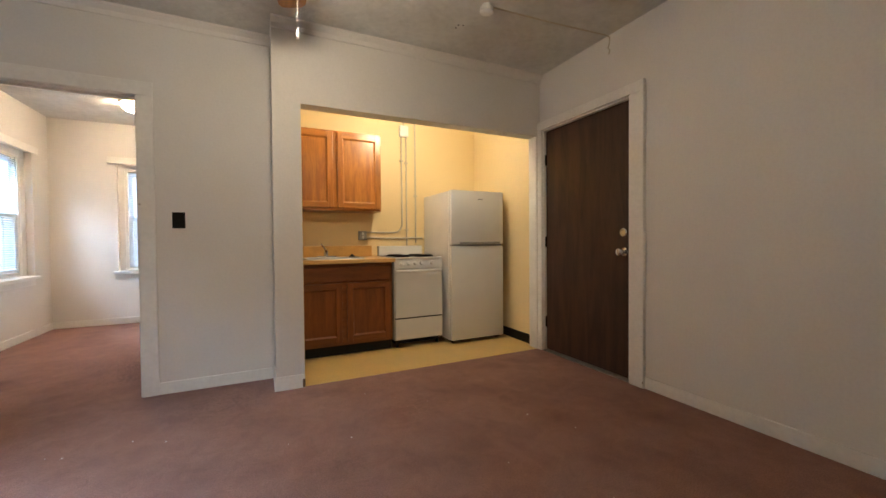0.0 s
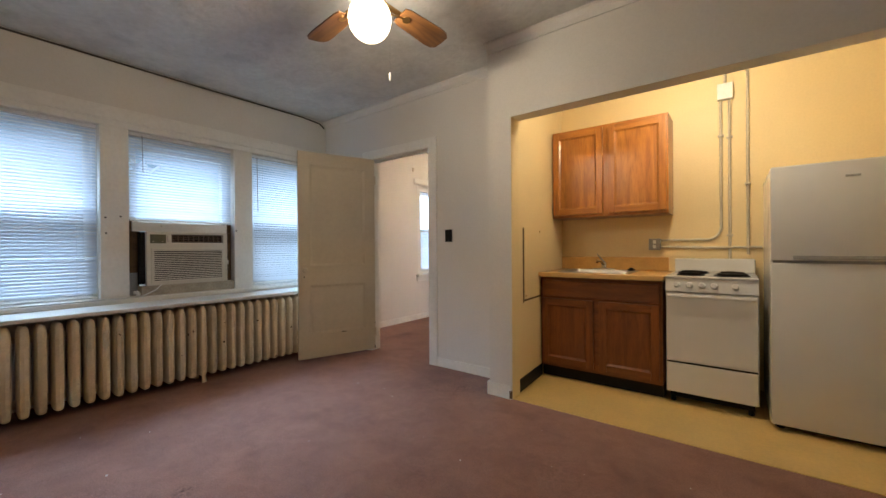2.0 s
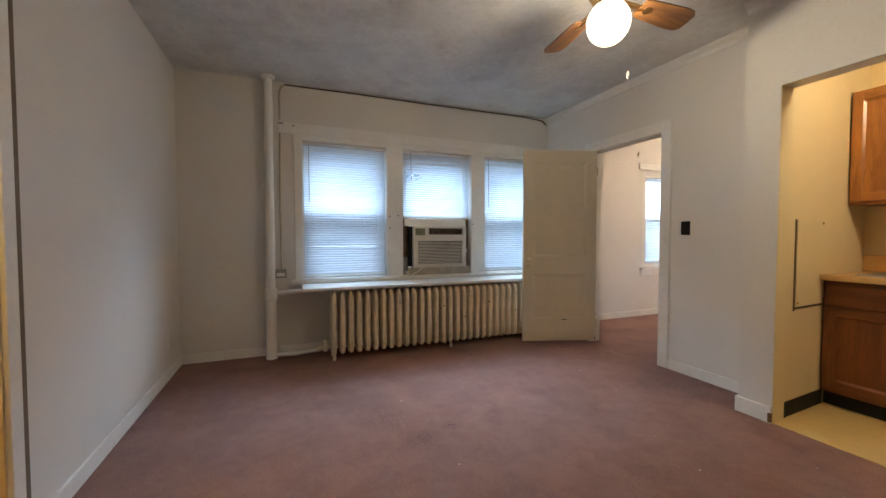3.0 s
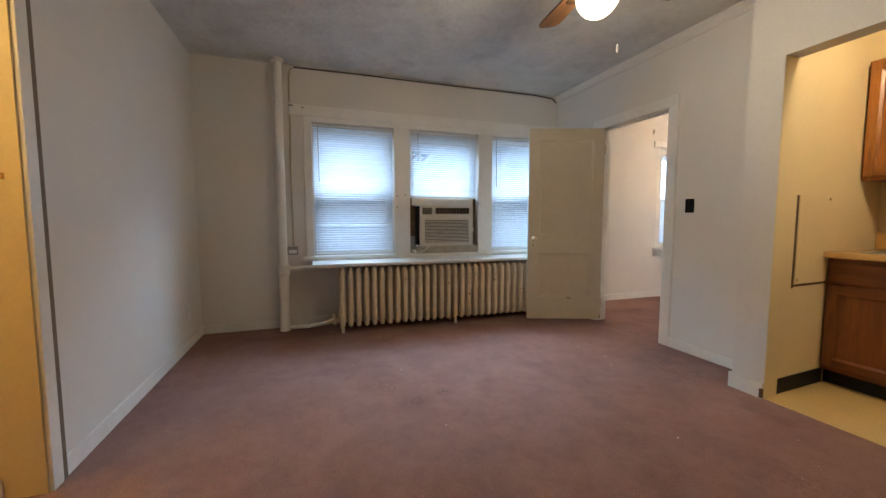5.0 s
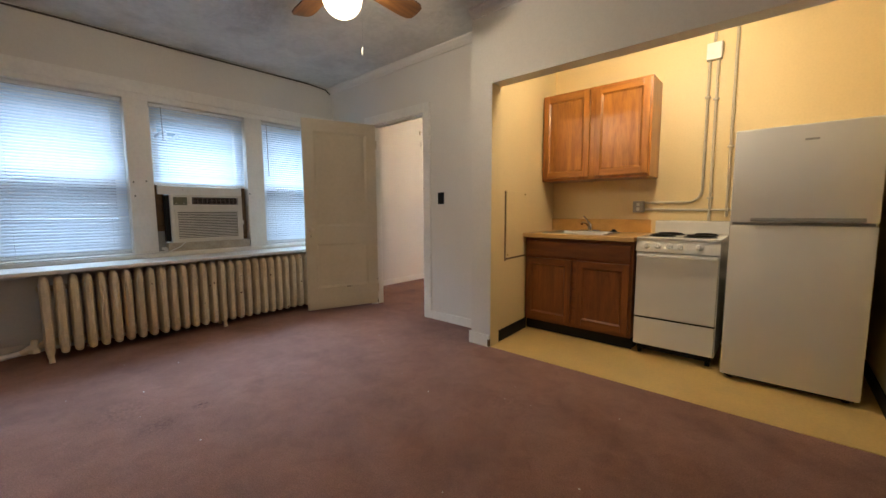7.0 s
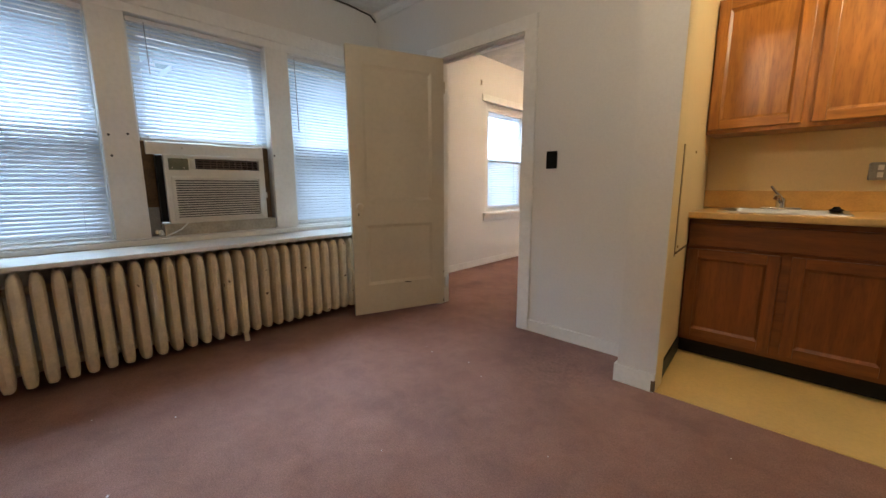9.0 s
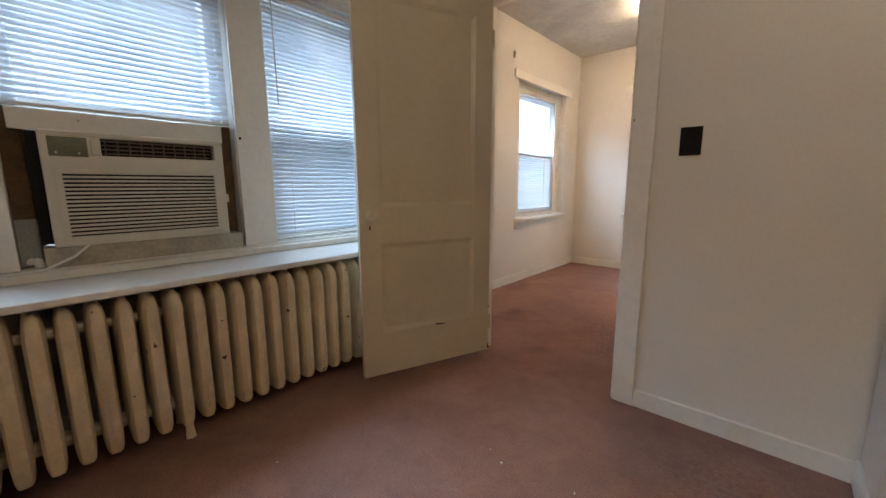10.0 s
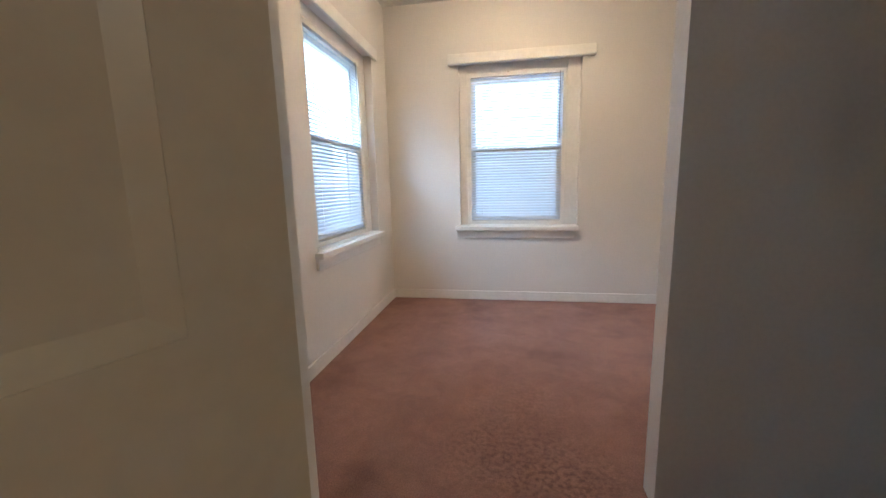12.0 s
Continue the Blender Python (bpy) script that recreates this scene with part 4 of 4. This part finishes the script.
# ---- ceiling fan ----
def ceiling_fan():
    f = root("ceiling_fan", (0.096, 1.394, 0))
    Shape().turn([(0.065, H), (0.065, H - 0.02), (0.035, H - 0.06), (0.014, H - 0.065), (0.014, 2.50), (0.05, 2.49), (0.095, 2.47), (0.10, 2.41), (0.085, 2.385), (0.05, 2.375), (0.055, 2.35), (0.05, 2.335), (0.0, 2.335)], None, 28).ob("motor", BRASS, f, True)
    prof = [(0.0, 2.152)]
    for k in range(1, 17):
        a = math.pi * k / 18
        prof.append((0.107 * math.sin(a), 2.262 - 0.110 * math.cos(a)))
    prof.append((0.045, 2.364))
    Shape().turn(prof, None, 28).ob("globe", GLOBEM, f, True)
    pts = []
    for u, v in ((0.20, 0.050), (0.23, 0.062), (0.45, 0.075), (0.50, 0.070), (0.525, 0.050)):
        pts.append((u, v))
    outline = pts + [(0.53, 0.0)] + [(u, -v) for u, v in reversed(pts)]
    me = Shape().prism(outline, -0.004, 0.004).mesh("blade", BLADE)
    arm = Shape().box(0.07, 0.24, -0.014, 0.014, -0.001, 0.007, bevel=0.002).turn([(0.022, -0.0095), (0.022, -0.0045), (0.012, -0.0045)], pose(0.245, 0, 0), 14).tube([(0.09, 0, 0.006), (0.15, 0.016, -0.016), (0.22, 0, -0.010)], 0.005, 6).mesh("blade_arm", BRASS, True)
    for k in range(4):
        m = pose(0, 0, 2.385, 0, 0, 175 + 90 * k) @ pose(0, 0, 0, -12, 3.5, 0)
        for nm, d in (("blade", me), ("blade_arm", arm)):
            o = new(nm, d)
            o.parent = f
            o.matrix_local = m
    for dx, dy, low in ((0.035, 0.104, 1.975), (-0.05, -0.09, 2.2)):
        c = Shape().tube([(dx * 0.5, dy * 0.5, 2.35), (dx, dy, 2.33), (dx, dy, low + 0.045)], 0.0004, 5)
        c.ob("pull_chain", STEEL, f)
        if low < 2.1:
            Shape().turn([(0.0, low), (0.006, low + 0.005), (0.0075, low + 0.03), (0.003, low + 0.047), (0.0, low + 0.048)], pose(dx, dy, 0), 12).ob("chain_bob", WHITE, f, True)
    return tagged(f, "four-blade wooden ceiling fan with a lit white globe", "ceiling fan")


ceiling_fan()

# ---- wiring and small fixtures of the main room ----
c = Shape().tube([(XW + 0.009, -0.17, 2.628), (XW + 0.009, 0.5, 2.634), (XW + 0.009, 1.2, 2.63), (XW + 0.009, 2.6, 2.634), (XW + 0.01, 2.84, 2.615), (XW + 0.01, 2.9, 2.57)], 0.008, 8)
tagged(c.ob("wire_raceway", DARK_CONDUIT, None, True), "dark wire conduit along the wall under the ceiling", "conduit")
c = Shape().tube([(XW + 0.009, -0.165, 2.63), (XW + 0.009, -0.20, 2.60), (XW + 0.009, -0.215, 2.55), (XW + 0.009, -0.216, 2.29)], 0.008, 8).tube([(XW + 0.01, -0.215, 2.17), (XW + 0.01, -0.22, 1.4), (XW + 0.01, -0.215, 0.842)], 0.009, 8)
o = root("outlet_box")
c.ob("conduit", CONDUIT, o, True)
Shape().box(XW + 0.0005, XW + 0.045, -0.278, -0.172, 0.755, 0.842, bevel=0.005).ob("box", TAPE, o)
Shape().box(XW + 0.045, XW + 0.049, -0.262, -0.188, 0.772, 0.805, bevel=0.002).ob("socket", SHELFP, o)
tagged(o, "small painted outlet box with a conduit beside the pipe", "outlet box")


def plate(name, at, axis, w, h, mat, label, parts=True):
    o = root(name, at)
    b = Shape()
    if axis == "y-":
        b.box(-w / 2, w / 2, -0.006, 0, -h / 2, h / 2, bevel=0.002).ob("plate", mat, o)
        Shape().box(-0.005, 0.005, -0.010, -0.005, -0.011, 0.011, bevel=0.002).ob("toggle", mat, o)
    elif axis == "y+":
        b.box(-w / 2, w / 2, 0, 0.006, -h / 2, h / 2, bevel=0.002).ob("plate", mat, o)
        Shape().box(-0.015, 0.015, 0.005, 0.009, -0.04, -0.01, bevel=0.002).box(-0.015, 0.015, 0.005, 0.009, 0.01, 0.04, bevel=0.002).ob("socket", mat, o)
    else:
        b.box(0, 0.006, -w / 2, w / 2, -h / 2, h / 2, bevel=0.002).ob("plate", mat, o)
        Shape().box(0.005, 0.016, -0.005, 0.005, -0.011, 0.011, bevel=0.002).ob("toggle", mat, o)
    return tagged(o, label, "switch" if parts else "outlet")


plate("light_switch", (-0.561, YN, 1.229), "y-", 0.078, 0.114, DARK, "black light switch plate on the white wall")
plate("light_switch", (-0.14, -1.246, 1.275), "x+", 0.075, 0.114, DARK, "black light switch plate in the hall")
plate("wall_outlet", (-2.023, YS, 0.305), "y+", 0.075, 0.12, TRIM, "white wall outlet near the corner", False)
s = Shape().turn([(0.03, H), (0.03, H - 0.02), (0.045, H - 0.025), (0.045, H - 0.05), (0.03, H - 0.058), (0.0, H - 0.058)], pose(1.36, 1.87, 0))
tagged(s.ob("ceiling_lampholder", TRIM, None, True), "old white porcelain lampholder on the ceiling", "lampholder")
s = Shape().tube([(1.40, 1.87, H - 0.006), (1.9, 1.84, H - 0.008), (2.40, 1.80, H - 0.006), (XE - 0.006, 1.79, H - 0.02), (XE - 0.006, 1.79, 2.585), (XE - 0.012, 1.80, 2.55), (XE - 0.02, 1.775, 2.52), (XE - 0.015, 1.79, 2.495)], 0.005, 6)
tagged(s.ob("telephone_wire", CONDUIT, None, True), "thin painted cord along the ceiling with a curled end", "cord")

# an old plaster ridge, a short crack and screw holes left by a fixture on the ceiling
s = Shape().tube([(1.20 + 0.03 * math.sin(k * 0.5), 2.14 + 0.036 * k, H - 0.0005) for k in range(8)], [0.001, 0.004, 0.005, 0.005, 0.005, 0.004, 0.003, 0.001], 6)
struct(s.ob("trim_plaster_ridge", CEIL, None, True), "raised plaster ridge on the ceiling", "plaster ridge")
s = Shape()
for x, y in ((1.30, 2.16), (1.335, 2.15), (1.30, 2.20)):
    s.turn([(0.006, H - 0.003), (0.005, H)], pose(x, y, 0), 10)
struct(s.ob("trim_screw_holes", DARK), "dark screw holes of a removed fixture", "holes")

# ---- kitchen ----
def cab_door(parent, x0, x1, z0, z1, y, oak, oak_rail, rail=0.055):
    """A framed door with a bevelled panel; y is its front."""
    d = root("door")
    d.parent = parent
    s = Shape().box(x0, x0 + rail, y, y + 0.02, z0, z1, bevel=0.004).box(x1 - rail, x1, y, y + 0.02, z0, z1, bevel=0.004)
    s.ob("stile", oak, d)
    Shape().box(x0 + rail, x1 - rail, y + 0.0005, y + 0.02, z0, z0 + rail, bevel=0.003).box(x0 + rail, x1 - rail, y + 0.0005, y + 0.02, z1 - rail, z1, bevel=0.003).ob("rail", oak_rail, d)
    s = Shape()
    a, b, c, e = x0 + rail, x1 - rail, z0 + rail, z1 - rail
    lip = [s.bm.verts.new(v) for v in ((a, y + 0.002, c), (b, y + 0.002, c), (b, y + 0.002, e), (a, y + 0.002, e))]
    k = 0.014
    inn = [s.bm.verts.new(v) for v in ((a + k, y + 0.012, c + k), (b - k, y + 0.012, c + k), (b - k, y + 0.012, e - k), (a + k, y + 0.012, e - k))]
    for i in range(4):
        j = (i + 1) % 4
        s.bm.faces.new((lip[i], lip[j], inn[j], inn[i]))
    s.bm.faces.new(inn)
    s.box(a, b, y + 0.0135, y + 0.019, c, e)
    s.ob("panel", oak, d)
    return d


def upper_cabinet():
    x0, x1, y, z0, z1 = 0.174, 1.124, 3.58, 1.384, 2.185
    c = root("upper_cabinet")
    Shape().box(x0, x1, y + 0.042, KY - 0.002, z0, z1).ob("body", OAK, c)
    Shape().box(x0, x1, y + 0.022, y + 0.042, z0, z1, bevel=0.002).ob("face_frame", OAK, c)
    xm = (x0 + x1) / 2
    cab_door(c, x0 + 0.012, xm - 0.022, z0 + 0.025, z1 - 0.02, y, OAK, OAKH)
    cab_door(c, xm + 0.022, x1 - 0.012, z0 + 0.025, z1 - 0.02, y, OAK, OAKH)
    return tagged(c, "orange-brown oak wall cabinet with two framed doors", "cabinet")


def base_cabinet():
    x0, x1, y, z0, z1 = 0.196, 1.124, 3.24, 0.10, 0.868
    c = root("base_cabinet")
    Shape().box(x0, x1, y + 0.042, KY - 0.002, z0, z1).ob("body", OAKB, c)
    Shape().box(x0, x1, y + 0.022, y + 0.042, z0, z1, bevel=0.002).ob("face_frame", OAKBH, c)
    Shape().box(x0, x1, y + 0.06, KY - 0.002, 0.004, z0).ob("toe_kick", BLACKV, c)
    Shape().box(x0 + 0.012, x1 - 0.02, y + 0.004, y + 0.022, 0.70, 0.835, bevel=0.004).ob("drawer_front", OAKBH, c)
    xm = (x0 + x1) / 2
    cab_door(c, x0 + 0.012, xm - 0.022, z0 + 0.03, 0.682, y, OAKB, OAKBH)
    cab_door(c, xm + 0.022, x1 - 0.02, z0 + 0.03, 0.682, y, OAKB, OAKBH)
    return tagged(c, "red-brown stained oak sink base cabinet with two doors", "cabinet")


upper_cabinet()
base_cabinet()


def countertop():
    c = root("countertop")
    x0, x1, y0, y1 = 0.198, 1.140, 3.188, KY
    sx0, sx1, sy0, sy1 = 0.34, 0.86, 3.33, 3.74
    s = Shape()
    for a, b, p, q in ((x0, sx0, y0 + 0.02, y1), (sx1, x1, y0 + 0.02, y1), (sx0, sx1, y0 + 0.02, sy0), (sx0, sx1, sy1, y1)):
        s.box(a, b, p, q, 0.87, 0.902)
    s.ob("top", COUNTER, c)
    Shape().box(x0, x1, y0, y0 + 0.021, 0.866, 0.9035, bevel=0.007).ob("front_edge", CORK, c)
    Shape().box(0.155, x1 - 0.05, KY - 0.02, KY - 0.001, 0.9025, 1.022, bevel=0.004).ob("backsplash", COUNTER, c)
    return tagged(c, "tan laminate countertop with backsplash", "countertop")


def sink():
    c = root("kitchen_sink", (0.60, 3.535, 0.902))
    s = Shape()
    w, d = 0.285, 0.228

    def ring(hw, hd, z, r):
        out = []
        for cx, cy, a0 in ((hw - r, hd - r, 0), (-hw + r, hd - r, 90), (-hw + r, -hd + r, 180), (hw - r, -hd + r, 270)):
            for k in range(5):
                a = radians(a0 + 22.5 * k)
                out.append(s.bm.verts.new((cx + r * math.cos(a), cy + r * math.sin(a), z)))
        return out

    rings = [ring(w, d, 0.0006, 0.04), ring(w - 0.004, d - 0.004, 0.008, 0.04), ring(w - 0.035, d - 0.035, 0.006, 0.05), ring(w - 0.045, d - 0.045, -0.02, 0.05), ring(w - 0.06, d - 0.06, -0.15, 0.06), ring(0.04, 0.04, -0.16, 0.03)]
    for a, b in zip(rings, rings[1:]):
        for k in range(20):
            s.bm.faces.new((a[k], a[(k + 1) % 20], b[(k + 1) % 20], b[k]))
    s.bm.faces.new(rings[-1])
    s.ob("basin", STEEL, c, True)
    return tagged(c, "stainless steel drop-in kitchen sink", "sink")


def faucet():
    c = root("kitchen_faucet", (0.58, 3.80, 0.902))
    Shape().box(-0.10, 0.10, -0.025, 0.025, 0, 0.018, bevel=0.006).turn([(0.026, 0.015), (0.024, 0.06), (0.02, 0.075), (0.0, 0.08)], None, 16).ob("body", CHROME, c, True)
    Shape().tube([(0, -0.01, 0.045), (-0.01, -0.07, 0.085), (-0.02, -0.13, 0.09), (-0.02, -0.15, 0.075)], 0.011, 10).ob("spout", CHROME, c, True)
    Shape().tube([(0, 0, 0.075), (-0.03, -0.01, 0.115), (-0.055, -0.02, 0.15)], [0.012, 0.008, 0.007], 8).ob("lever", CHROME, c, True)
    return tagged(c, "chrome single lever kitchen faucet", "faucet")


countertop()
sink()
faucet()
s = Shape().turn([(0.0, 0.911), (0.03, 0.911), (0.032, 0.918), (0.02, 0.922), (0.012, 0.934), (0.0, 0.936)], pose(0.83, 3.70, 0), 16)
tagged(s.ob("sink_stopper", DARK, None, True), "black rubber sink stopper on the sink rim", "stopper")


def stove():
    x0, x1, y0, y1 = 1.144, 1.664, 3.235, 3.86
    c = root("stove", ((x0 + x1) / 2, y0, 0.004))
    w = (x1 - x0) / 2
    Shape().box(-w, w, 0.03, y1 - y0, 0.075, 0.885, bevel=0.004).ob("body", WHITE, c)
    Shape().box(-w, w, 0.005, y1 - y0, 0.885, 0.902, bevel=0.006).ob("cooktop", WHITE, c)
    Shape().box(-w, w, y1 - y0 - 0.07, y1 - y0, 0.902, 1.012, bevel=0.01).ob("backguard", WHITE, c)
    s = Shape().prism([(0.0, 0.795), (0.03, 0.795), (0.03, 0.886), (0.016, 0.886)], -w, w, Matrix(((0, 0, 1, 0), (1, 0, 0, 0), (0, 1, 0, 0), (0, 0, 0, 1))))
    s.ob("control_panel", WHITE, c)
    for u in (0.14, 0.28, 0.42, 0.55, 0.77):
        x = w * (2 * u - 1)
        Shape().turn([(0.022, 0), (0.022, 0.006), (0.017, 0.009), (0.015, 0.024), (0.0, 0.026)], pose(x, 0.008, 0.84) @ pose(0, 0, 0, 80, 0, 0), 16).box(-0.003, 0.003, -0.014, 0.014, 0.02, 0.03, m=pose(x, 0.008, 0.84) @ pose(0, 0, 0, 80, 0, 0)).ob("knob", WHITE, c, True)
    Shape().box(-w + 0.006, w - 0.006, 0.0, 0.03, 0.30, 0.782, bevel=0.006).ob("oven_door", WHITE, c)
    Shape().box(-w + 0.01, w - 0.01, -0.032, -0.012, 0.755, 0.775, bevel=0.007).box(-w + 0.02, -w + 0.045, -0.02, 0.004, 0.757, 0.773).box(w - 0.045, w - 0.02, -0.02, 0.004, 0.757, 0.773).ob("handle", WHITE, c)
    Shape().box(-w + 0.006, w - 0.006, 0.0, 0.03, 0.082, 0.288, bevel=0.006).ob("drawer", WHITE, c)
    s = Shape().box(-w + 0.02, w - 0.02, 0.06, y1 - y0 - 0.02, 0.03, 0.075).box(-w + 0.006, w - 0.006, 0.012, 0.03, 0.288, 0.30)
    for x in (-w + 0.04, w - 0.04):
        for y in (0.07, y1 - y0 - 0.05):
            s.turn([(0.018, 0), (0.014, 0.03)], pose(x, y, 0), 10)
    s.ob("plinth", DARK, c)
    for x, y, r in ((-0.12, 0.17, 0.075), (0.12, 0.17, 0.09), (-0.12, 0.42, 0.09), (0.12, 0.42, 0.075)):
        pts = []
        for k in range(65):
            a = 2 * math.pi * k / 16
            rr = 0.018 + (r - 0.022) * k / 64
            pts.append((x + rr * math.cos(a), y + rr * math.sin(a), 0.914))
        Shape().tube(pts, 0.006, 6).turn([(r + 0.012, 0.9025), (r + 0.012, 0.908), (r, 0.905), (r * 0.4, 0.9035)], pose(x, y, 0), 24).ob("coil_burner", DARK, c, True)
    return tagged(c, "small white electric range with black coil burners", "stove")


def fridge():
    x0, x1, y0, y1, z1 = 1.712, 2.345, 3.125, 3.84, 1.584
    c = root("refrigerator", ((x0 + x1) / 2, y0, 0.004))
    w = (x1 - x0) / 2
    Shape().box(-w, w, 0.065, y1 - y0, 0.03, z1 - 0.006, bevel=0.006).ob("body", WHITE, c)
    Shape().box(-w, w, 0.0, 0.058, 0.035, 1.008, bevel=0.012).ob("fridge_door", WHITE, c, True)
    Shape().box(-w, w, 0.0, 0.058, 1.022, z1, bevel=0.012).ob("freezer_door", WHITE, c, True)
    Shape().box(-w + 0.012, w - 0.012, 0.02, 0.066, 1.006, 1.024).box(-w + 0.02, w - 0.02, 0.058, 0.066, 0.05, z1 - 0.02).ob("gasket", TAPE, c)
    Shape().box(-w + 0.10, w - 0.05, -0.012, 0.004, 1.030, 1.052, bevel=0.004).ob("handle_recess", TAPE, c)
    Shape().box(0.0, 0.06, -0.0015, 0.002, 1.49, 1.502, bevel=0.0008).ob("badge", TAPE, c)
    s = Shape().box(-w + 0.02, w - 0.02, 0.05, y1 - y0 - 0.03, 0.012, 0.03)
    for x in (-w + 0.05, w - 0.05):
        s.turn([(0.02, 0), (0.02, 0.014)], pose(x, 0.08, 0), 10).turn([(0.02, 0), (0.02, 0.014)], pose(x, y1 - y0 - 0.08, 0), 10)
    s.ob("base_grille", DARK, c)
    return tagged(c, "white top-freezer refrigerator in the kitchen niche", "refrigerator")


stove()
fridge()

y = KY - 0.014
c = root("kitchen_conduit", (-0.012, 0, 0))
Shape().box(1.445, 1.545, KY - 0.05, KY - 0.001, 2.28, 2.405, bevel=0.004).ob("junction_box", SHELFP, c)
pts = [(1.467, y, 2.285), (1.467, y, 1.27)] + [(1.467 - 0.10 * (1 - math.cos(a)), y, 1.27 - 0.10 * math.sin(a)) for a in [radians(15 * k) for k in range(1, 7)]] + [(1.03, y, 1.17)]
s = Shape().tube(pts, 0.010, 8)
s.tube([(1.523, y, 2.285), (1.523, y, 1.0)], 0.010, 8).tube([(1.636, y, H), (1.636, y, 1.05)], 0.010, 8)
s.tube([(1.495, y, 2.38), (1.495, y, H)], 0.010, 8).tube([(1.02, y, 1.112), (1.35, y, 1.105), (1.72, y, 1.105)], 0.010, 8)
for x, z in ((1.467, 2.0), (1.523, 1.98), (1.636, 1.6), (1.523, 1.2)):
    s.box(x - 0.02, x + 0.02, KY - 0.027, KY - 0.001, z - 0.008, z + 0.008, bevel=0.002)
s.ob("pipe_run", CONDUIT, c, True)
tagged(c, "painted metal conduit runs and junction box on the kitchen wall", "conduit")
o = root("kitchen_outlet", (0.985, KY, 1.135))
Shape().box(-0.045, 0.045, -0.05, -0.001, -0.05, 0.05, bevel=0.008).ob("box", TAPE, o)
Shape().box(-0.012, 0.012, -0.054, -0.049, -0.035, -0.006, bevel=0.002).box(-0.012, 0.012, -0.054, -0.049, 0.006, 0.035, bevel=0.002).ob("socket", SHELFP, o)
tagged(o, "surface mounted metal outlet box above the counter", "outlet")
o = root("access_panel")
o.matrix_world = pose(0.2074, 3.04, 0.98, 0, 0, 3.65)
Shape().box(0.0003, 0.005, -0.165, 0.215, -0.275, 0.29, bevel=0.002).ob("panel", KWALL, o)
Shape().box(0.0003, 0.0014, -0.19, -0.167, -0.30, 0.29).box(0.0003, 0.0014, -0.19, 0.215, -0.292, -0.277).ob("gap", CARD, o)
Shape().turn([(0.008, 0.0), (0.007, 0.005), (0.0, 0.006)], pose(0.005, 0.18, 0.27) @ pose(0, 0, 0, 0, 90, 0), 10).turn([(0.008, 0.0), (0.007, 0.005), (0.0, 0.006)], pose(0.005, -0.14, -0.25) @ pose(0, 0, 0, 0, 90, 0), 10).ob("screw", BRASS, o, True)
tagged(o, "painted access panel on the niche wall", "panel")
o = root("kitchen_lamp", (1.28, 2.86, 0))
Shape().turn([(0.055, H), (0.055, H - 0.02), (0.03, H - 0.045), (0.02, H - 0.05), (0.0, H - 0.05)]).ob("lampholder", TRIM, o, True)
tagged(o, "white porcelain lampholder on the kitchen ceiling", "lampholder")

# ---- bedroom lamp ----
o = root("bedroom_ceiling_lamp", (-1.27, 5.05, 0))
Shape().turn([(0.16, H), (0.16, H - 0.02), (0.15, H - 0.024)]).ob("canopy", BRASS, o, True)
Shape().turn([(0.15, H - 0.022), (0.145, H - 0.05), (0.115, H - 0.085), (0.06, H - 0.105), (0.0, H - 0.11)]).ob("shade", DOMEM, o, True)
tagged(o, "lit white glass dome lamp on the bedroom ceiling", "ceiling lamp")

# ---- small marks ----
for y, z in ((0.865, 1.375), (0.959, 1.387), (0.868, 1.251), (1.86, 1.30)):
    b = Shape().turn([(0.007, 0.0), (0.006, 0.003), (0.0, 0.0035)], pose(XW + 0.02, y, z) @ pose(0, 0, 0, 0, 90, 0), 10).ob("screw", DARK, None, True)
    tagged(b, "small dark screw in the window casing", "screw", group="screws in the casing")
h = Shape().box(-0.134, -0.130, -1.131, -1.121, 1.27, 1.295, bevel=0.001).tube([(-0.131, -1.126, 1.275), (-0.112, -1.126, 1.272), (-0.106, -1.126, 1.280)], 0.003, 6)
tagged(h.ob("wall_hook", BRASS, None, True), "small brass hook on the hall wall", "hook")
h = Shape().box(XW, XW + 0.02, 4.50, 4.512, 2.30, 2.36, bevel=0.002).box(XW, XW + 0.008, 4.53, 4.545, 2.34, 2.352, bevel=0.002)
tagged(h.ob("curtain_bracket", CONDUIT, None, False), "small curtain rod bracket on the bedroom wall", "bracket")

# lint and crumbs lying on the carpet
rnd = random.Random(5)
s = Shape()
for k in range(26):
    x, y = rnd.uniform(-1.6, 1.6), rnd.uniform(0.1, 2.3)
    q = rnd.uniform(0.002, 0.005)
    s.box(-q, q, -q * 0.6, q * 0.6, 0, q * 0.5, m=pose(x, y, 0.0005, 0, 0, rnd.uniform(0, 180)))
tagged(s.ob("carpet_lint", WHITE), "small white specks of lint on the carpet", "lint", kind="stuff")
